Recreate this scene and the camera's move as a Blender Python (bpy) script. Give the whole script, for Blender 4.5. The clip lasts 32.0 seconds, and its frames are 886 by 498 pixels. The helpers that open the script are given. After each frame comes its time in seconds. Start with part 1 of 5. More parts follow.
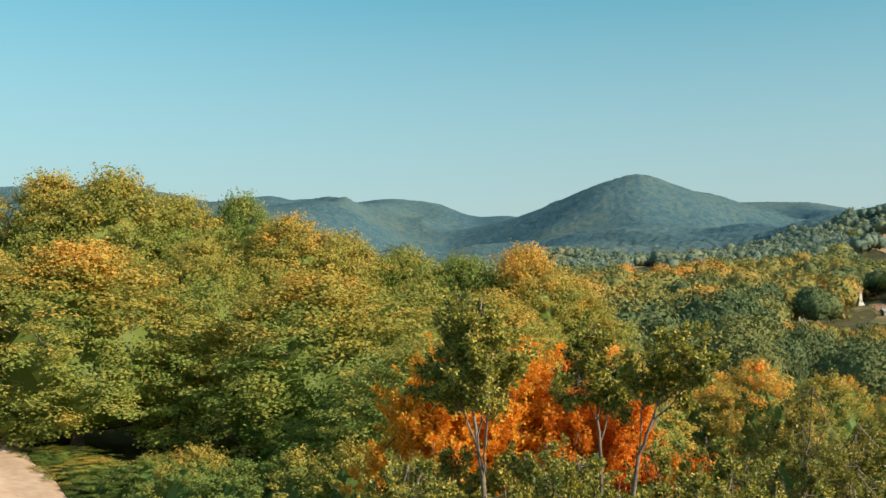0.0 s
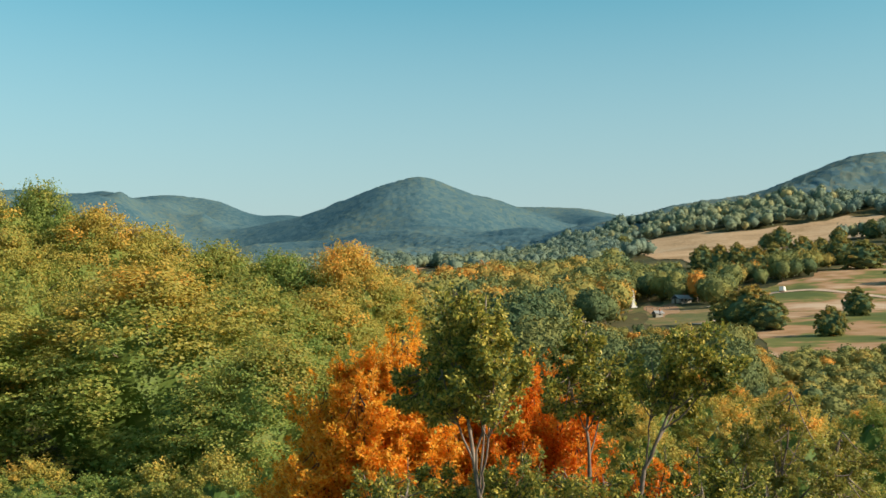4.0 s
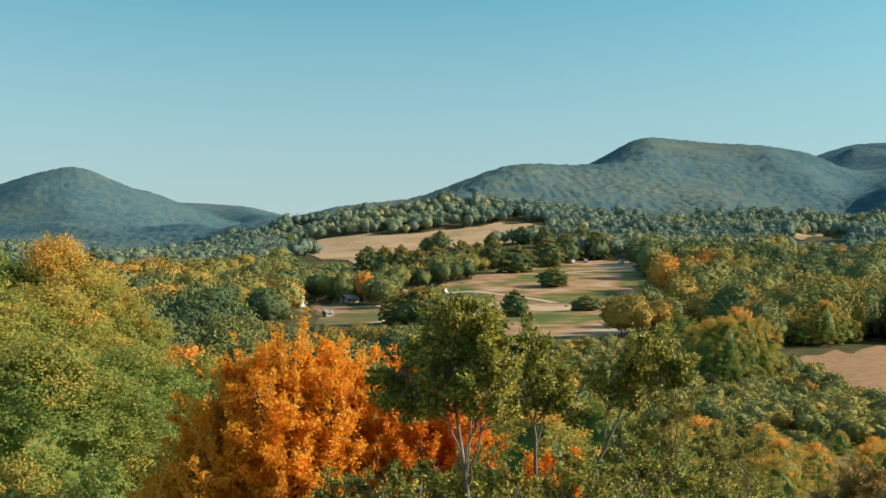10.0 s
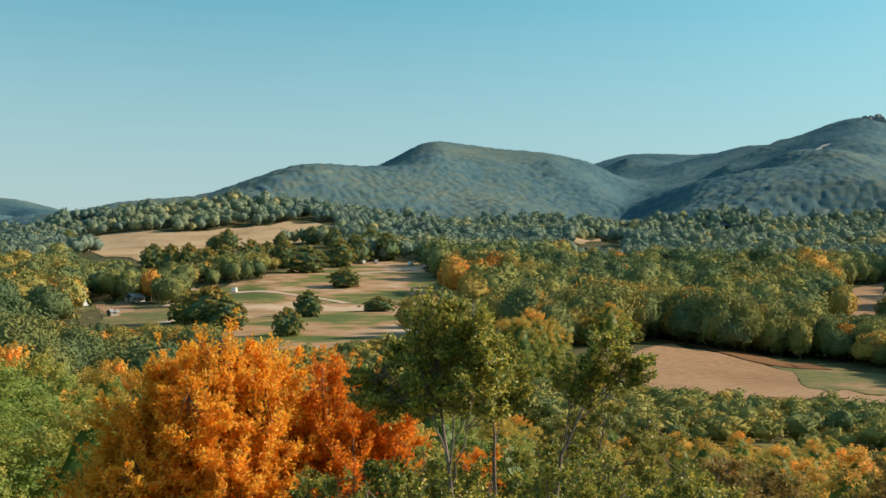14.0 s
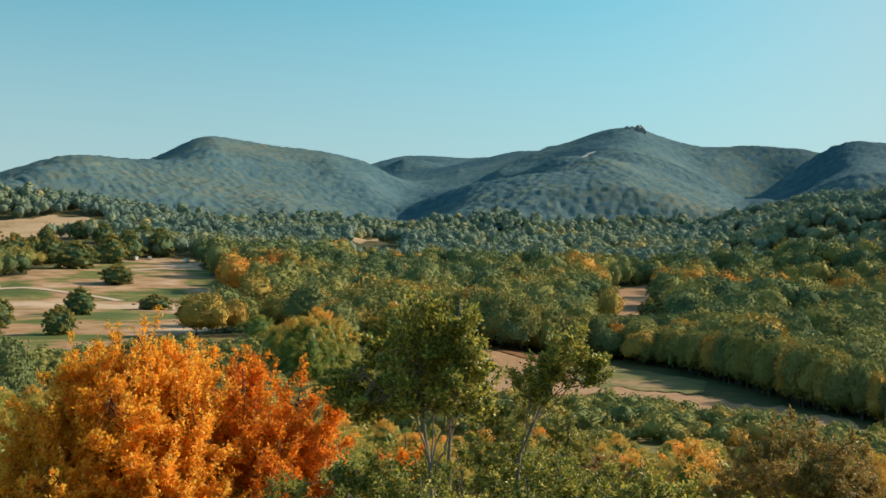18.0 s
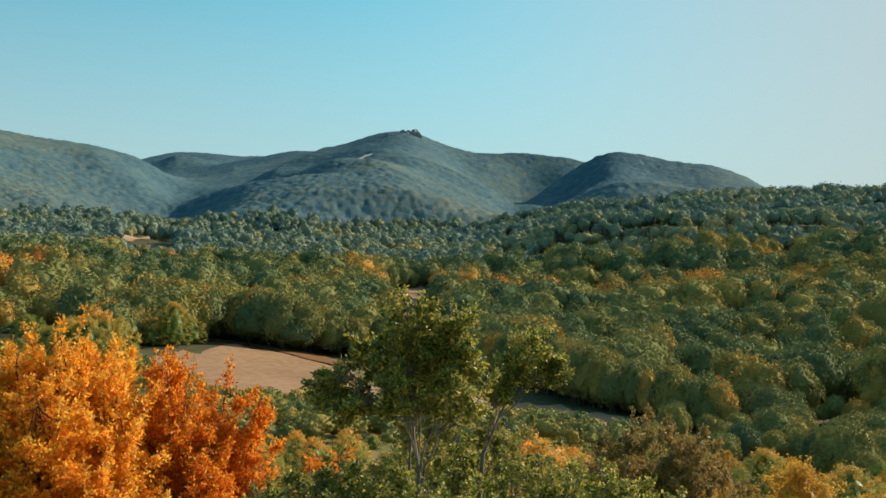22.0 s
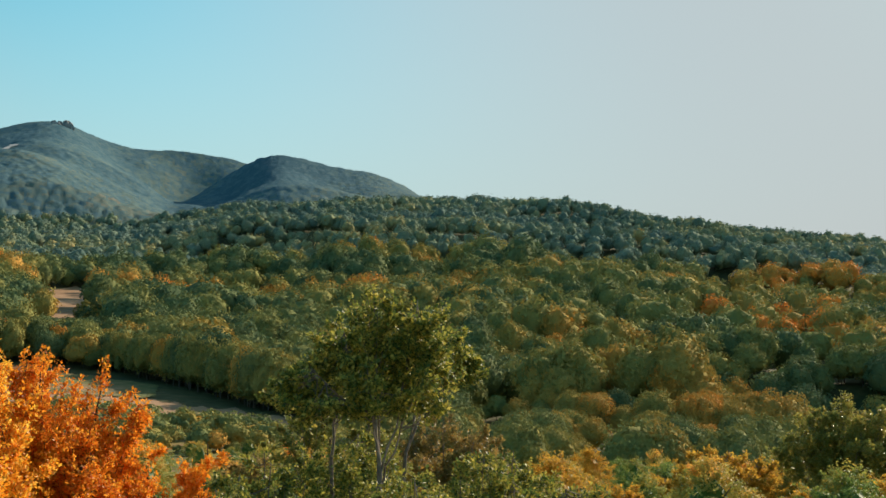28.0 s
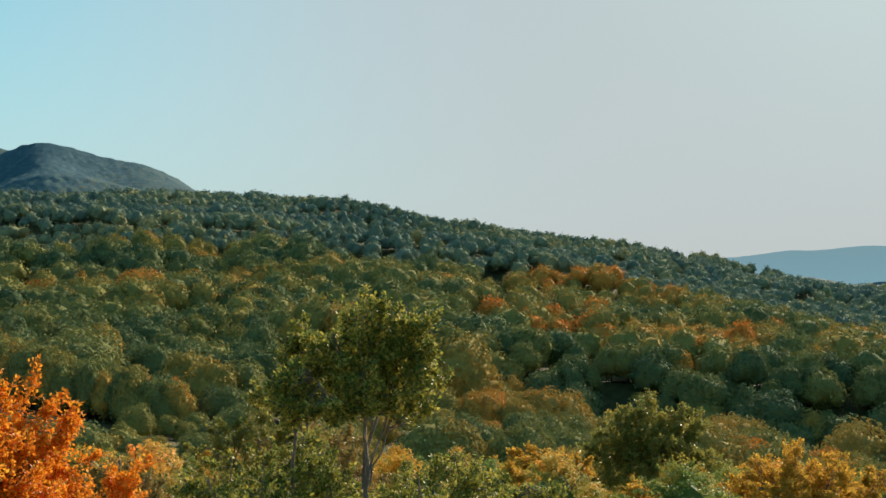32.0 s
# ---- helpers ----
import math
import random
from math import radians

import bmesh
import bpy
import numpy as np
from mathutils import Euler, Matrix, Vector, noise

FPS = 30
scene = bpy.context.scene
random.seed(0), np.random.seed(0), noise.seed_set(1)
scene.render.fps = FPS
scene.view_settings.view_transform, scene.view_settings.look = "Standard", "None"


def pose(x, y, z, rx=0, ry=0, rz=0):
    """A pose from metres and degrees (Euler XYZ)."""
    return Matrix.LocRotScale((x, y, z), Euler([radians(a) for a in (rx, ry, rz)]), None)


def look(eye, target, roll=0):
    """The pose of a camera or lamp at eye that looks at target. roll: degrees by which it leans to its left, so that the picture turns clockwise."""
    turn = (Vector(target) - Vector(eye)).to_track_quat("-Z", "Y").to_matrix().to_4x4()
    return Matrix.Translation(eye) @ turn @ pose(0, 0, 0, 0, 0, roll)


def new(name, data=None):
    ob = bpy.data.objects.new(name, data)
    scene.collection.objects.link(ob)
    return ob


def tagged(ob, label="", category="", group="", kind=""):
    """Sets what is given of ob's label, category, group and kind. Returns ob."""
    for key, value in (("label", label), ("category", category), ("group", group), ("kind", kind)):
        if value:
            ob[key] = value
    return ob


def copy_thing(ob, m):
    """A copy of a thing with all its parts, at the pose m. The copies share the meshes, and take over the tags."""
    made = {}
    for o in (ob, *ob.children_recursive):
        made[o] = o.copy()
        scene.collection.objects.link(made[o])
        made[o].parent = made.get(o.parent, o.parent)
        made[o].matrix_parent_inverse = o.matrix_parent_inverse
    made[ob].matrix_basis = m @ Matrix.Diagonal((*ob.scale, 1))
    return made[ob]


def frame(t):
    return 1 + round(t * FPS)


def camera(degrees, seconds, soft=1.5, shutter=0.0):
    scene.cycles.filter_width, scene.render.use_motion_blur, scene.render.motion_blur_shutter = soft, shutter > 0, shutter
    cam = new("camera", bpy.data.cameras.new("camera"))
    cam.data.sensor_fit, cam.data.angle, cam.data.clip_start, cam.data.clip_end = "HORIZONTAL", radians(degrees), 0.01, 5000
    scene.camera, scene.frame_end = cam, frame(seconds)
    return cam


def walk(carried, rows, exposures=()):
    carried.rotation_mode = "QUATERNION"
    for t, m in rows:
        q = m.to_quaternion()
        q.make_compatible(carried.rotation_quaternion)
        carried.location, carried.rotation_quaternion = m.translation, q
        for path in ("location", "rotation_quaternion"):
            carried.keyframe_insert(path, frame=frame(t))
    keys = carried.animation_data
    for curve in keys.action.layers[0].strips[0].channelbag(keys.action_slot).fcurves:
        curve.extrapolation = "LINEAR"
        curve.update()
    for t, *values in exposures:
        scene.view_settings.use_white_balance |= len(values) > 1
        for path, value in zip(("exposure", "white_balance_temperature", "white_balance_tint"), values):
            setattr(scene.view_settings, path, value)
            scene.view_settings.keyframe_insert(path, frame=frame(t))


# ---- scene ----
cam = camera(42.81, 32.0, soft=1.5)
PATH = [
    (0, pose(-0.32, -16.13, 11.94, 94.58, 0.24, 0.00)),
    (0.5, pose(-0.62, -15.66, 11.95, 94.56, 0.24, -1.38)),
    (1, pose(-0.93, -15.26, 11.96, 94.54, 0.24, -2.76)),
    (1.5, pose(-1.25, -14.92, 11.96, 94.55, 0.24, -4.08)),
    (2, pose(-1.58, -14.63, 11.97, 94.54, 0.24, -5.46)),
    (2.5, pose(-1.92, -14.40, 11.98, 94.56, 0.23, -6.83)),
    (3, pose(-2.26, -14.20, 11.98, 94.59, 0.22, -8.25)),
    (3.5, pose(-2.61, -14.04, 11.98, 94.57, 0.22, -9.65)),
    (5.5, pose(-4.03, -13.62, 11.99, 94.53, 0.18, -15.68)),
    (6, pose(-4.38, -13.55, 11.99, 94.50, 0.17, -17.18)),
    (6.5, pose(-4.74, -13.49, 11.99, 94.50, 0.15, -18.64)),
    (7, pose(-5.09, -13.43, 11.99, 94.52, 0.14, -20.05)),
    (7.5, pose(-5.44, -13.37, 11.99, 94.55, 0.13, -21.42)),
    (8, pose(-5.79, -13.31, 12.00, 94.52, 0.12, -22.75)),
    (8.5, pose(-6.13, -13.24, 12.00, 94.50, 0.11, -24.12)),
    (9, pose(-6.47, -13.17, 12.00, 94.49, 0.09, -25.51)),
    (9.5, pose(-6.80, -13.09, 12.00, 94.48, 0.08, -26.88)),
    (10, pose(-7.13, -13.00, 12.00, 94.46, 0.07, -28.24)),
    (10.5, pose(-7.45, -12.89, 12.00, 94.48, 0.06, -29.64)),
    (11, pose(-7.77, -12.78, 12.00, 94.48, 0.05, -31.06)),
    (11.5, pose(-8.08, -12.65, 12.01, 94.48, 0.04, -32.40)),
    (12, pose(-8.38, -12.51, 12.01, 94.46, 0.03, -33.69)),
    (12.5, pose(-8.68, -12.35, 12.01, 94.47, 0.02, -35.02)),
    (13, pose(-8.96, -12.18, 12.01, 94.48, 0.02, -36.37)),
    (13.5, pose(-9.25, -11.99, 12.01, 94.48, 0.01, -37.72)),
    (14, pose(-9.52, -11.80, 12.01, 94.47, 0.00, -39.07)),
    (14.5, pose(-9.79, -11.59, 12.02, 94.46, -0.00, -40.46)),
    (16.5, pose(-10.78, -10.62, 12.02, 94.40, -0.02, -46.18)),
    (17, pose(-11.01, -10.35, 12.02, 94.41, -0.02, -47.58)),
    (17.5, pose(-11.23, -10.07, 12.02, 94.39, -0.03, -49.04)),
    (18, pose(-11.44, -9.78, 12.02, 94.42, -0.03, -50.49)),
    (18.5, pose(-11.65, -9.49, 12.02, 94.39, -0.03, -51.94)),
    (19, pose(-11.85, -9.19, 12.02, 94.39, -0.03, -53.39)),
    (19.5, pose(-12.04, -8.88, 12.02, 94.39, -0.03, -54.84)),
    (20, pose(-12.23, -8.57, 12.02, 94.41, -0.04, -56.31)),
    (20.5, pose(-12.41, -8.26, 12.02, 94.44, -0.04, -57.73)),
    (21, pose(-12.58, -7.95, 12.02, 94.44, -0.04, -59.14)),
    (21.5, pose(-12.75, -7.63, 12.02, 94.46, -0.04, -60.56)),
    (22, pose(-12.91, -7.31, 12.01, 94.48, -0.04, -61.96)),
    (22.5, pose(-13.06, -7.00, 12.01, 94.50, -0.05, -63.40)),
    (23, pose(-13.21, -6.68, 12.01, 94.57, -0.05, -64.85)),
    (23.5, pose(-13.35, -6.36, 12.00, 94.60, -0.06, -66.26)),
    (24, pose(-13.49, -6.05, 12.00, 94.61, -0.06, -67.71)),
    (24.5, pose(-13.62, -5.74, 11.99, 94.64, -0.07, -69.15)),
    (25, pose(-13.74, -5.42, 11.99, 94.66, -0.08, -70.58)),
    (25.5, pose(-13.86, -5.11, 11.98, 94.66, -0.09, -72.00)),
    (27.5, pose(-14.28, -3.88, 11.97, 94.67, -0.15, -77.78)),
    (28, pose(-14.37, -3.57, 11.96, 94.66, -0.18, -79.24)),
    (28.5, pose(-14.45, -3.26, 11.96, 94.66, -0.20, -80.73)),
    (29, pose(-14.53, -2.94, 11.96, 94.67, -0.23, -82.19)),
    (29.5, pose(-14.60, -2.61, 11.96, 94.69, -0.26, -83.62)),
    (30, pose(-14.67, -2.27, 11.96, 94.67, -0.30, -85.10)),
    (30.5, pose(-14.73, -1.92, 11.96, 94.64, -0.34, -86.53)),
    (31, pose(-14.78, -1.56, 11.96, 94.63, -0.38, -87.94)),
    (31.5, pose(-14.82, -1.18, 11.97, 94.63, -0.43, -89.28)),
    (32, pose(-14.86, -0.77, 11.98, 94.65, -0.49, -90.66)),
]
walk(cam, PATH, [(0, 0.4), (32, 0.4)])

# ---- sky and sun ----
SUN_AZ, SUN_EL = 119.0, 28.0
world = bpy.data.worlds.new("sky")
scene.world = world
world.use_nodes = True
wn, wl = world.node_tree.nodes, world.node_tree.links
wn.clear()
sky = wn.new("ShaderNodeTexSky")
sky.sky_type = "NISHITA"
sky.sun_disc = False
sky.sun_elevation = radians(SUN_EL)
sky.sun_rotation = radians(SUN_AZ)
sky.air_density, sky.dust_density, sky.ozone_density = 1.0, 0.55, 2.0
tint = wn.new("ShaderNodeMix")
tint.data_type, tint.blend_type = "RGBA", "MULTIPLY"
tint.inputs[0].default_value = 1.0
tint.inputs[7].default_value = (0.69, 1.26, 1.03, 1)
back = wn.new("ShaderNodeBackground")
back.inputs[1].default_value = 0.107
wout = wn.new("ShaderNodeOutputWorld")
wl.new(sky.outputs[0], tint.inputs[6])
# a pale haze round the sun
sky_dir = wn.new("ShaderNodeTexCoord")
toward = wn.new("ShaderNodeVectorMath")
toward.operation = "DOT_PRODUCT"
toward.inputs[1].default_value = (math.sin(radians(SUN_AZ)) * math.cos(radians(SUN_EL)), math.cos(radians(SUN_AZ)) * math.cos(radians(SUN_EL)), math.sin(radians(SUN_EL)))
veil = wn.new("ShaderNodeMapRange")
veil.interpolation_type = "SMOOTHSTEP"
veil.inputs["From Min"].default_value, veil.inputs["From Max"].default_value = 0.52, 0.93
veil.inputs["To Max"].default_value = 0.9
haze = wn.new("ShaderNodeMix")
haze.data_type = "RGBA"
haze.inputs[7].default_value = (3.65, 3.8, 3.9, 1)
wl.new(sky_dir.outputs["Generated"], toward.inputs[0])
wl.new(toward.outputs["Value"], veil.inputs[0])
wl.new(veil.outputs[0], haze.inputs[0])
# paler towards the horizon all round
height = wn.new("ShaderNodeSeparateXYZ")
wl.new(sky_dir.outputs["Generated"], height.inputs[0])
low_sky = wn.new("ShaderNodeMapRange")
low_sky.inputs["From Min"].default_value, low_sky.inputs["From Max"].default_value = 0.08, 0.30
low_sky.inputs["To Min"].default_value, low_sky.inputs["To Max"].default_value = 0.8, 0.0
pale = wn.new("ShaderNodeMix")
pale.data_type = "RGBA"
pale.inputs[7].default_value = (3.6, 3.75, 3.85, 1)
wl.new(height.outputs[2], low_sky.inputs[0])
wl.new(low_sky.outputs[0], pale.inputs[0])
wl.new(tint.outputs[2], pale.inputs[6])
wl.new(pale.outputs[2], haze.inputs[6])
wl.new(haze.outputs[2], back.inputs[0])
wl.new(back.outputs[0], wout.inputs[0])
sun = new("sun", bpy.data.lights.new("sun", "SUN"))
sun.data.energy, sun.data.angle, sun.data.color = 5.0, radians(0.6), (1.0, 0.85, 0.64)
a, e = radians(SUN_AZ), radians(SUN_EL)
sun_way = Vector((math.sin(a) * math.cos(e), math.cos(a) * math.cos(e), math.sin(e)))
sun.matrix_world = look(sun_way * 300, (0, 0, 0))

rng = np.random.default_rng(7)

# ---- materials ----


def nodes_of(name):
    m = bpy.data.materials.new(name)
    m.use_nodes = True
    n, l = m.node_tree.nodes, m.node_tree.links
    n.clear()
    return m, n, l


def ramp_node(n, stops):
    r = n.new("ShaderNodeValToRGB")
    els = r.color_ramp.elements
    while len(els) < len(stops):
        els.new(0.5)
    for el, (p, c) in zip(els, stops):
        el.position, el.color = p, (*c, 1)
    return r


def math_node(n, l, op, a, b):
    m = n.new("ShaderNodeMath")
    m.operation = op
    for i, v in enumerate((a, b)):
        if hasattr(v, "is_linked"):
            l.new(v, m.inputs[i])
        else:
            m.inputs[i].default_value = v
    return m.outputs[0]


def leaf_material(name, stops, spread=0.25, patch=0.0, patch_scale=0.5, through_light=0.3, rough=0.55, gloss=0.15, tone=True, leafy=0.0):
    """Foliage: the tone of each tree, varied leaf by leaf and in patches of the crown."""
    m, n, l = nodes_of(name)
    geo = n.new("ShaderNodeNewGeometry")
    v = math_node(n, l, "MULTIPLY", geo.outputs["Random Per Island"], spread)
    if tone:
        at = n.new("ShaderNodeAttribute")
        at.attribute_name = "tone"
        v = math_node(n, l, "ADD", v, at.outputs["Fac"])
    else:
        v = math_node(n, l, "ADD", v, 0.5 - spread / 2)
    if patch:
        tc = n.new("ShaderNodeTexCoord")
        nz = n.new("ShaderNodeTexNoise")
        nz.inputs["Scale"].default_value = patch_scale
        nz.inputs["Detail"].default_value = 3
        l.new(tc.outputs["Object"], nz.inputs["Vector"])
        w = math_node(n, l, "SUBTRACT", nz.outputs[0], 0.5)
        v = math_node(n, l, "ADD", v, math_node(n, l, "MULTIPLY", w, patch))
    info = n.new("ShaderNodeObjectInfo")
    v = math_node(n, l, "ADD", v, math_node(n, l, "MULTIPLY", math_node(n, l, "SUBTRACT", info.outputs["Random"], 0.5), 0.12))
    r = ramp_node(n, stops)
    l.new(v, r.inputs[0])
    p = n.new("ShaderNodeBsdfPrincipled")
    p.inputs["Roughness"].default_value = rough
    p.inputs["Specular IOR Level"].default_value = gloss
    if leafy:
        co = n.new("ShaderNodeTexCoord")
        tex = n.new("ShaderNodeTexNoise")
        tex.inputs["Scale"].default_value, tex.inputs["Detail"].default_value = 1 / leafy, 4
        l.new(co.outputs["Object"], tex.inputs["Vector"])
        bp = n.new("ShaderNodeBump")
        bp.inputs["Strength"].default_value, bp.inputs["Distance"].default_value = 0.8, leafy
        l.new(tex.outputs[0], bp.inputs["Height"])
        l.new(bp.outputs[0], p.inputs["Normal"])
    l.new(r.outputs[0], p.inputs["Base Color"])
    t = n.new("ShaderNodeBsdfTranslucent")
    l.new(r.outputs[0], t.inputs[0])
    mix = n.new("ShaderNodeMixShader")
    mix.inputs[0].default_value = through_light
    l.new(p.outputs[0], mix.inputs[1])
    l.new(t.outputs[0], mix.inputs[2])
    out = n.new("ShaderNodeOutputMaterial")
    l.new(mix.outputs[0], out.inputs[0])
    return m


def rough_material(name, stops, scale=1.0, fine=8.0, rough=0.9, bump=0.3, bump_dist=0.05, detail=6.0, mix_fine=0.4):
    """Soil, bark, stone, plaster: a wide and a fine variation over one ramp, with relief."""
    m, n, l = nodes_of(name)
    tc = n.new("ShaderNodeTexCoord")
    a = n.new("ShaderNodeTexNoise")
    a.inputs["Scale"].default_value, a.inputs["Detail"].default_value = scale, detail
    b = n.new("ShaderNodeTexNoise")
    b.inputs["Scale"].default_value, b.inputs["Detail"].default_value = fine, 4
    l.new(tc.outputs["Object"], a.inputs["Vector"])
    l.new(tc.outputs["Object"], b.inputs["Vector"])
    v = math_node(n, l, "ADD", math_node(n, l, "MULTIPLY", a.outputs[0], 1 - mix_fine), math_node(n, l, "MULTIPLY", b.outputs[0], mix_fine))
    r = ramp_node(n, stops)
    l.new(v, r.inputs[0])
    p = n.new("ShaderNodeBsdfPrincipled")
    p.inputs["Roughness"].default_value = rough
    p.inputs["Specular IOR Level"].default_value = 0.2
    l.new(r.outputs[0], p.inputs["Base Color"])
    bm_ = n.new("ShaderNodeBump")
    bm_.inputs["Strength"].default_value, bm_.inputs["Distance"].default_value = bump, bump_dist
    l.new(b.outputs[0], bm_.inputs["Height"])
    l.new(bm_.outputs[0], p.inputs["Normal"])
    out = n.new("ShaderNodeOutputMaterial")
    l.new(p.outputs[0], out.inputs[0])
    return m


M_GROUND = rough_material("forest_floor", [(0.35, (0.035, 0.04, 0.015)), (0.5, (0.07, 0.07, 0.025)), (0.65, (0.13, 0.10, 0.04))], 0.02, 0.4, bump_dist=0.5)
M_FIELD = rough_material("dry_meadow", [(0.3, (0.20, 0.11, 0.05)), (0.5, (0.34, 0.20, 0.11)), (0.7, (0.42, 0.27, 0.16))], 0.02, 0.5, bump_dist=0.3)
M_WORN = rough_material("worn_meadow", [(0.40, (0.09, 0.115, 0.028)), (0.475, (0.17, 0.17, 0.045)), (0.495, (0.33, 0.19, 0.09)), (0.55, (0.42, 0.26, 0.15)), (0.62, (0.54, 0.40, 0.28))], 0.022, 0.11, bump_dist=0.5, mix_fine=0.3, detail=9.0)
M_ROUGH = rough_material("rough_grass", [(0.36, (0.11, 0.12, 0.035)), (0.47, (0.18, 0.155, 0.045)), (0.55, (0.20, 0.13, 0.05)), (0.66, (0.30, 0.20, 0.10))], 0.03, 0.8, bump_dist=0.4, mix_fine=0.3)
M_PASTURE = rough_material("pale_pasture", [(0.35, (0.30, 0.20, 0.10)), (0.5, (0.46, 0.31, 0.18)), (0.65, (0.52, 0.38, 0.24))], 0.02, 0.3, bump_dist=0.3)
M_GREEN = rough_material("green_grass", [(0.38, (0.085, 0.105, 0.035)), (0.48, (0.14, 0.14, 0.045)), (0.54, (0.20, 0.15, 0.06)), (0.62, (0.30, 0.20, 0.10))], 0.06, 0.35, bump_dist=0.4, detail=8.0)
M_RED = rough_material("russet_bracken", [(0.35, (0.12, 0.05, 0.02)), (0.5, (0.20, 0.09, 0.035)), (0.65, (0.22, 0.14, 0.05))], 0.05, 0.6, bump_dist=0.4)
M_DIRT = rough_material("dirt_track", [(0.35, (0.42, 0.28, 0.19)), (0.5, (0.52, 0.38, 0.28)), (0.65, (0.60, 0.48, 0.38))], 0.4, 3.0, bump_dist=0.06)
M_BARK = rough_material("grey_bark", [(0.35, (0.11, 0.085, 0.068)), (0.5, (0.20, 0.16, 0.13)), (0.65, (0.32, 0.265, 0.22))], 3.0, 18.0, bump_dist=0.01)
M_DARKBARK = rough_material("dark_bark", [(0.35, (0.05, 0.04, 0.03)), (0.5, (0.09, 0.07, 0.055)), (0.65, (0.14, 0.11, 0.09))], 3.0, 18.0, bump_dist=0.01)
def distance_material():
    m, n, l = nodes_of("far_haze_glow")
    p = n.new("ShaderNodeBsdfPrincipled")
    # pale base and emission stand in for the haze over the last hills
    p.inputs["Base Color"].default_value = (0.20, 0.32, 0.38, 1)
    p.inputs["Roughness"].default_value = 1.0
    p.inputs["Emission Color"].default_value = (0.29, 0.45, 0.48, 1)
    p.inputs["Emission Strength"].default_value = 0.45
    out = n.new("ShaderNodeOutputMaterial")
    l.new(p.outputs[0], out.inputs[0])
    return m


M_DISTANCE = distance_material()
M_WHITE = rough_material("white_paint", [(0.3, (0.66, 0.65, 0.62)), (0.5, (0.78, 0.77, 0.74)), (0.7, (0.82, 0.81, 0.79))], 0.8, 6.0, 0.6, 0.1)
M_PLASTER = rough_material("grey_plaster", [(0.3, (0.24, 0.22, 0.19)), (0.5, (0.32, 0.30, 0.26)), (0.7, (0.38, 0.36, 0.32))], 0.5, 4.0, 0.9, 0.1)
M_TILE = rough_material("red_roof_tile", [(0.3, (0.28, 0.09, 0.05)), (0.5, (0.38, 0.14, 0.08)), (0.7, (0.45, 0.19, 0.12))], 0.6, 5.0)
M_SCREE = rough_material("pale_scree", [(0.35, (0.36, 0.35, 0.34)), (0.5, (0.48, 0.46, 0.44)), (0.65, (0.58, 0.56, 0.53))], 0.05, 0.4, bump=0.5, bump_dist=1.0)
M_METAL = rough_material("grey_roof_sheet", [(0.3, (0.24, 0.25, 0.26)), (0.5, (0.32, 0.33, 0.34)), (0.7, (0.4, 0.41, 0.42))], 0.5, 4.0, 0.5)
M_GLASSDARK = rough_material("dark_window", [(0.3, (0.02, 0.025, 0.03)), (0.7, (0.05, 0.06, 0.07))], 1.0, 5.0, 0.15, 0.0)
M_ROCK = rough_material("grey_rock", [(0.35, (0.16, 0.16, 0.16)), (0.5, (0.26, 0.26, 0.26)), (0.65, (0.36, 0.35, 0.34))], 0.05, 0.4, bump=0.6, bump_dist=1.5)



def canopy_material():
    """Closed forest seen from far off: crowns as relief, drifts of green with haze put into the colour."""
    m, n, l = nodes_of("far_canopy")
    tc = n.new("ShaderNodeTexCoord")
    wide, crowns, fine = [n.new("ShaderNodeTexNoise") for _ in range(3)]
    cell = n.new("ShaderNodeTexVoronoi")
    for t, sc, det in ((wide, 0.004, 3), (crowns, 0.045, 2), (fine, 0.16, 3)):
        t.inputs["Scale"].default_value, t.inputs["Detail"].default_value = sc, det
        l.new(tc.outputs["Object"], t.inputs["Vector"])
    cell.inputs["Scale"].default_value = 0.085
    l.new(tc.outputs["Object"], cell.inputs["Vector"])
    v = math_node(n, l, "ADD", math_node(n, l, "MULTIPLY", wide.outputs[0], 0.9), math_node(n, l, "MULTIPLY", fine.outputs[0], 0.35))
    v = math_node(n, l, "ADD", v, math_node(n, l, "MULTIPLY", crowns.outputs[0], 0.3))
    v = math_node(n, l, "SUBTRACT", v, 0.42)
    r = ramp_node(n, FAR_HAZED)
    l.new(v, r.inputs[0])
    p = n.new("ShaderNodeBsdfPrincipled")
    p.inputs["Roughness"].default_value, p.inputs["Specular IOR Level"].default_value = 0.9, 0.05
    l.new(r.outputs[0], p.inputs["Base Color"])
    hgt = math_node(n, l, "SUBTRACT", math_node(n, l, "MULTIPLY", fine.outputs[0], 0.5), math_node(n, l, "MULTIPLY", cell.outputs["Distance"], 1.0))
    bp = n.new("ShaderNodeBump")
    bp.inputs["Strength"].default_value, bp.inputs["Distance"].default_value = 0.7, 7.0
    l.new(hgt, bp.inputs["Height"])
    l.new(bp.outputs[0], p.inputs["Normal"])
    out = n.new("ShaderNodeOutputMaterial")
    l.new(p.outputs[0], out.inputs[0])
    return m


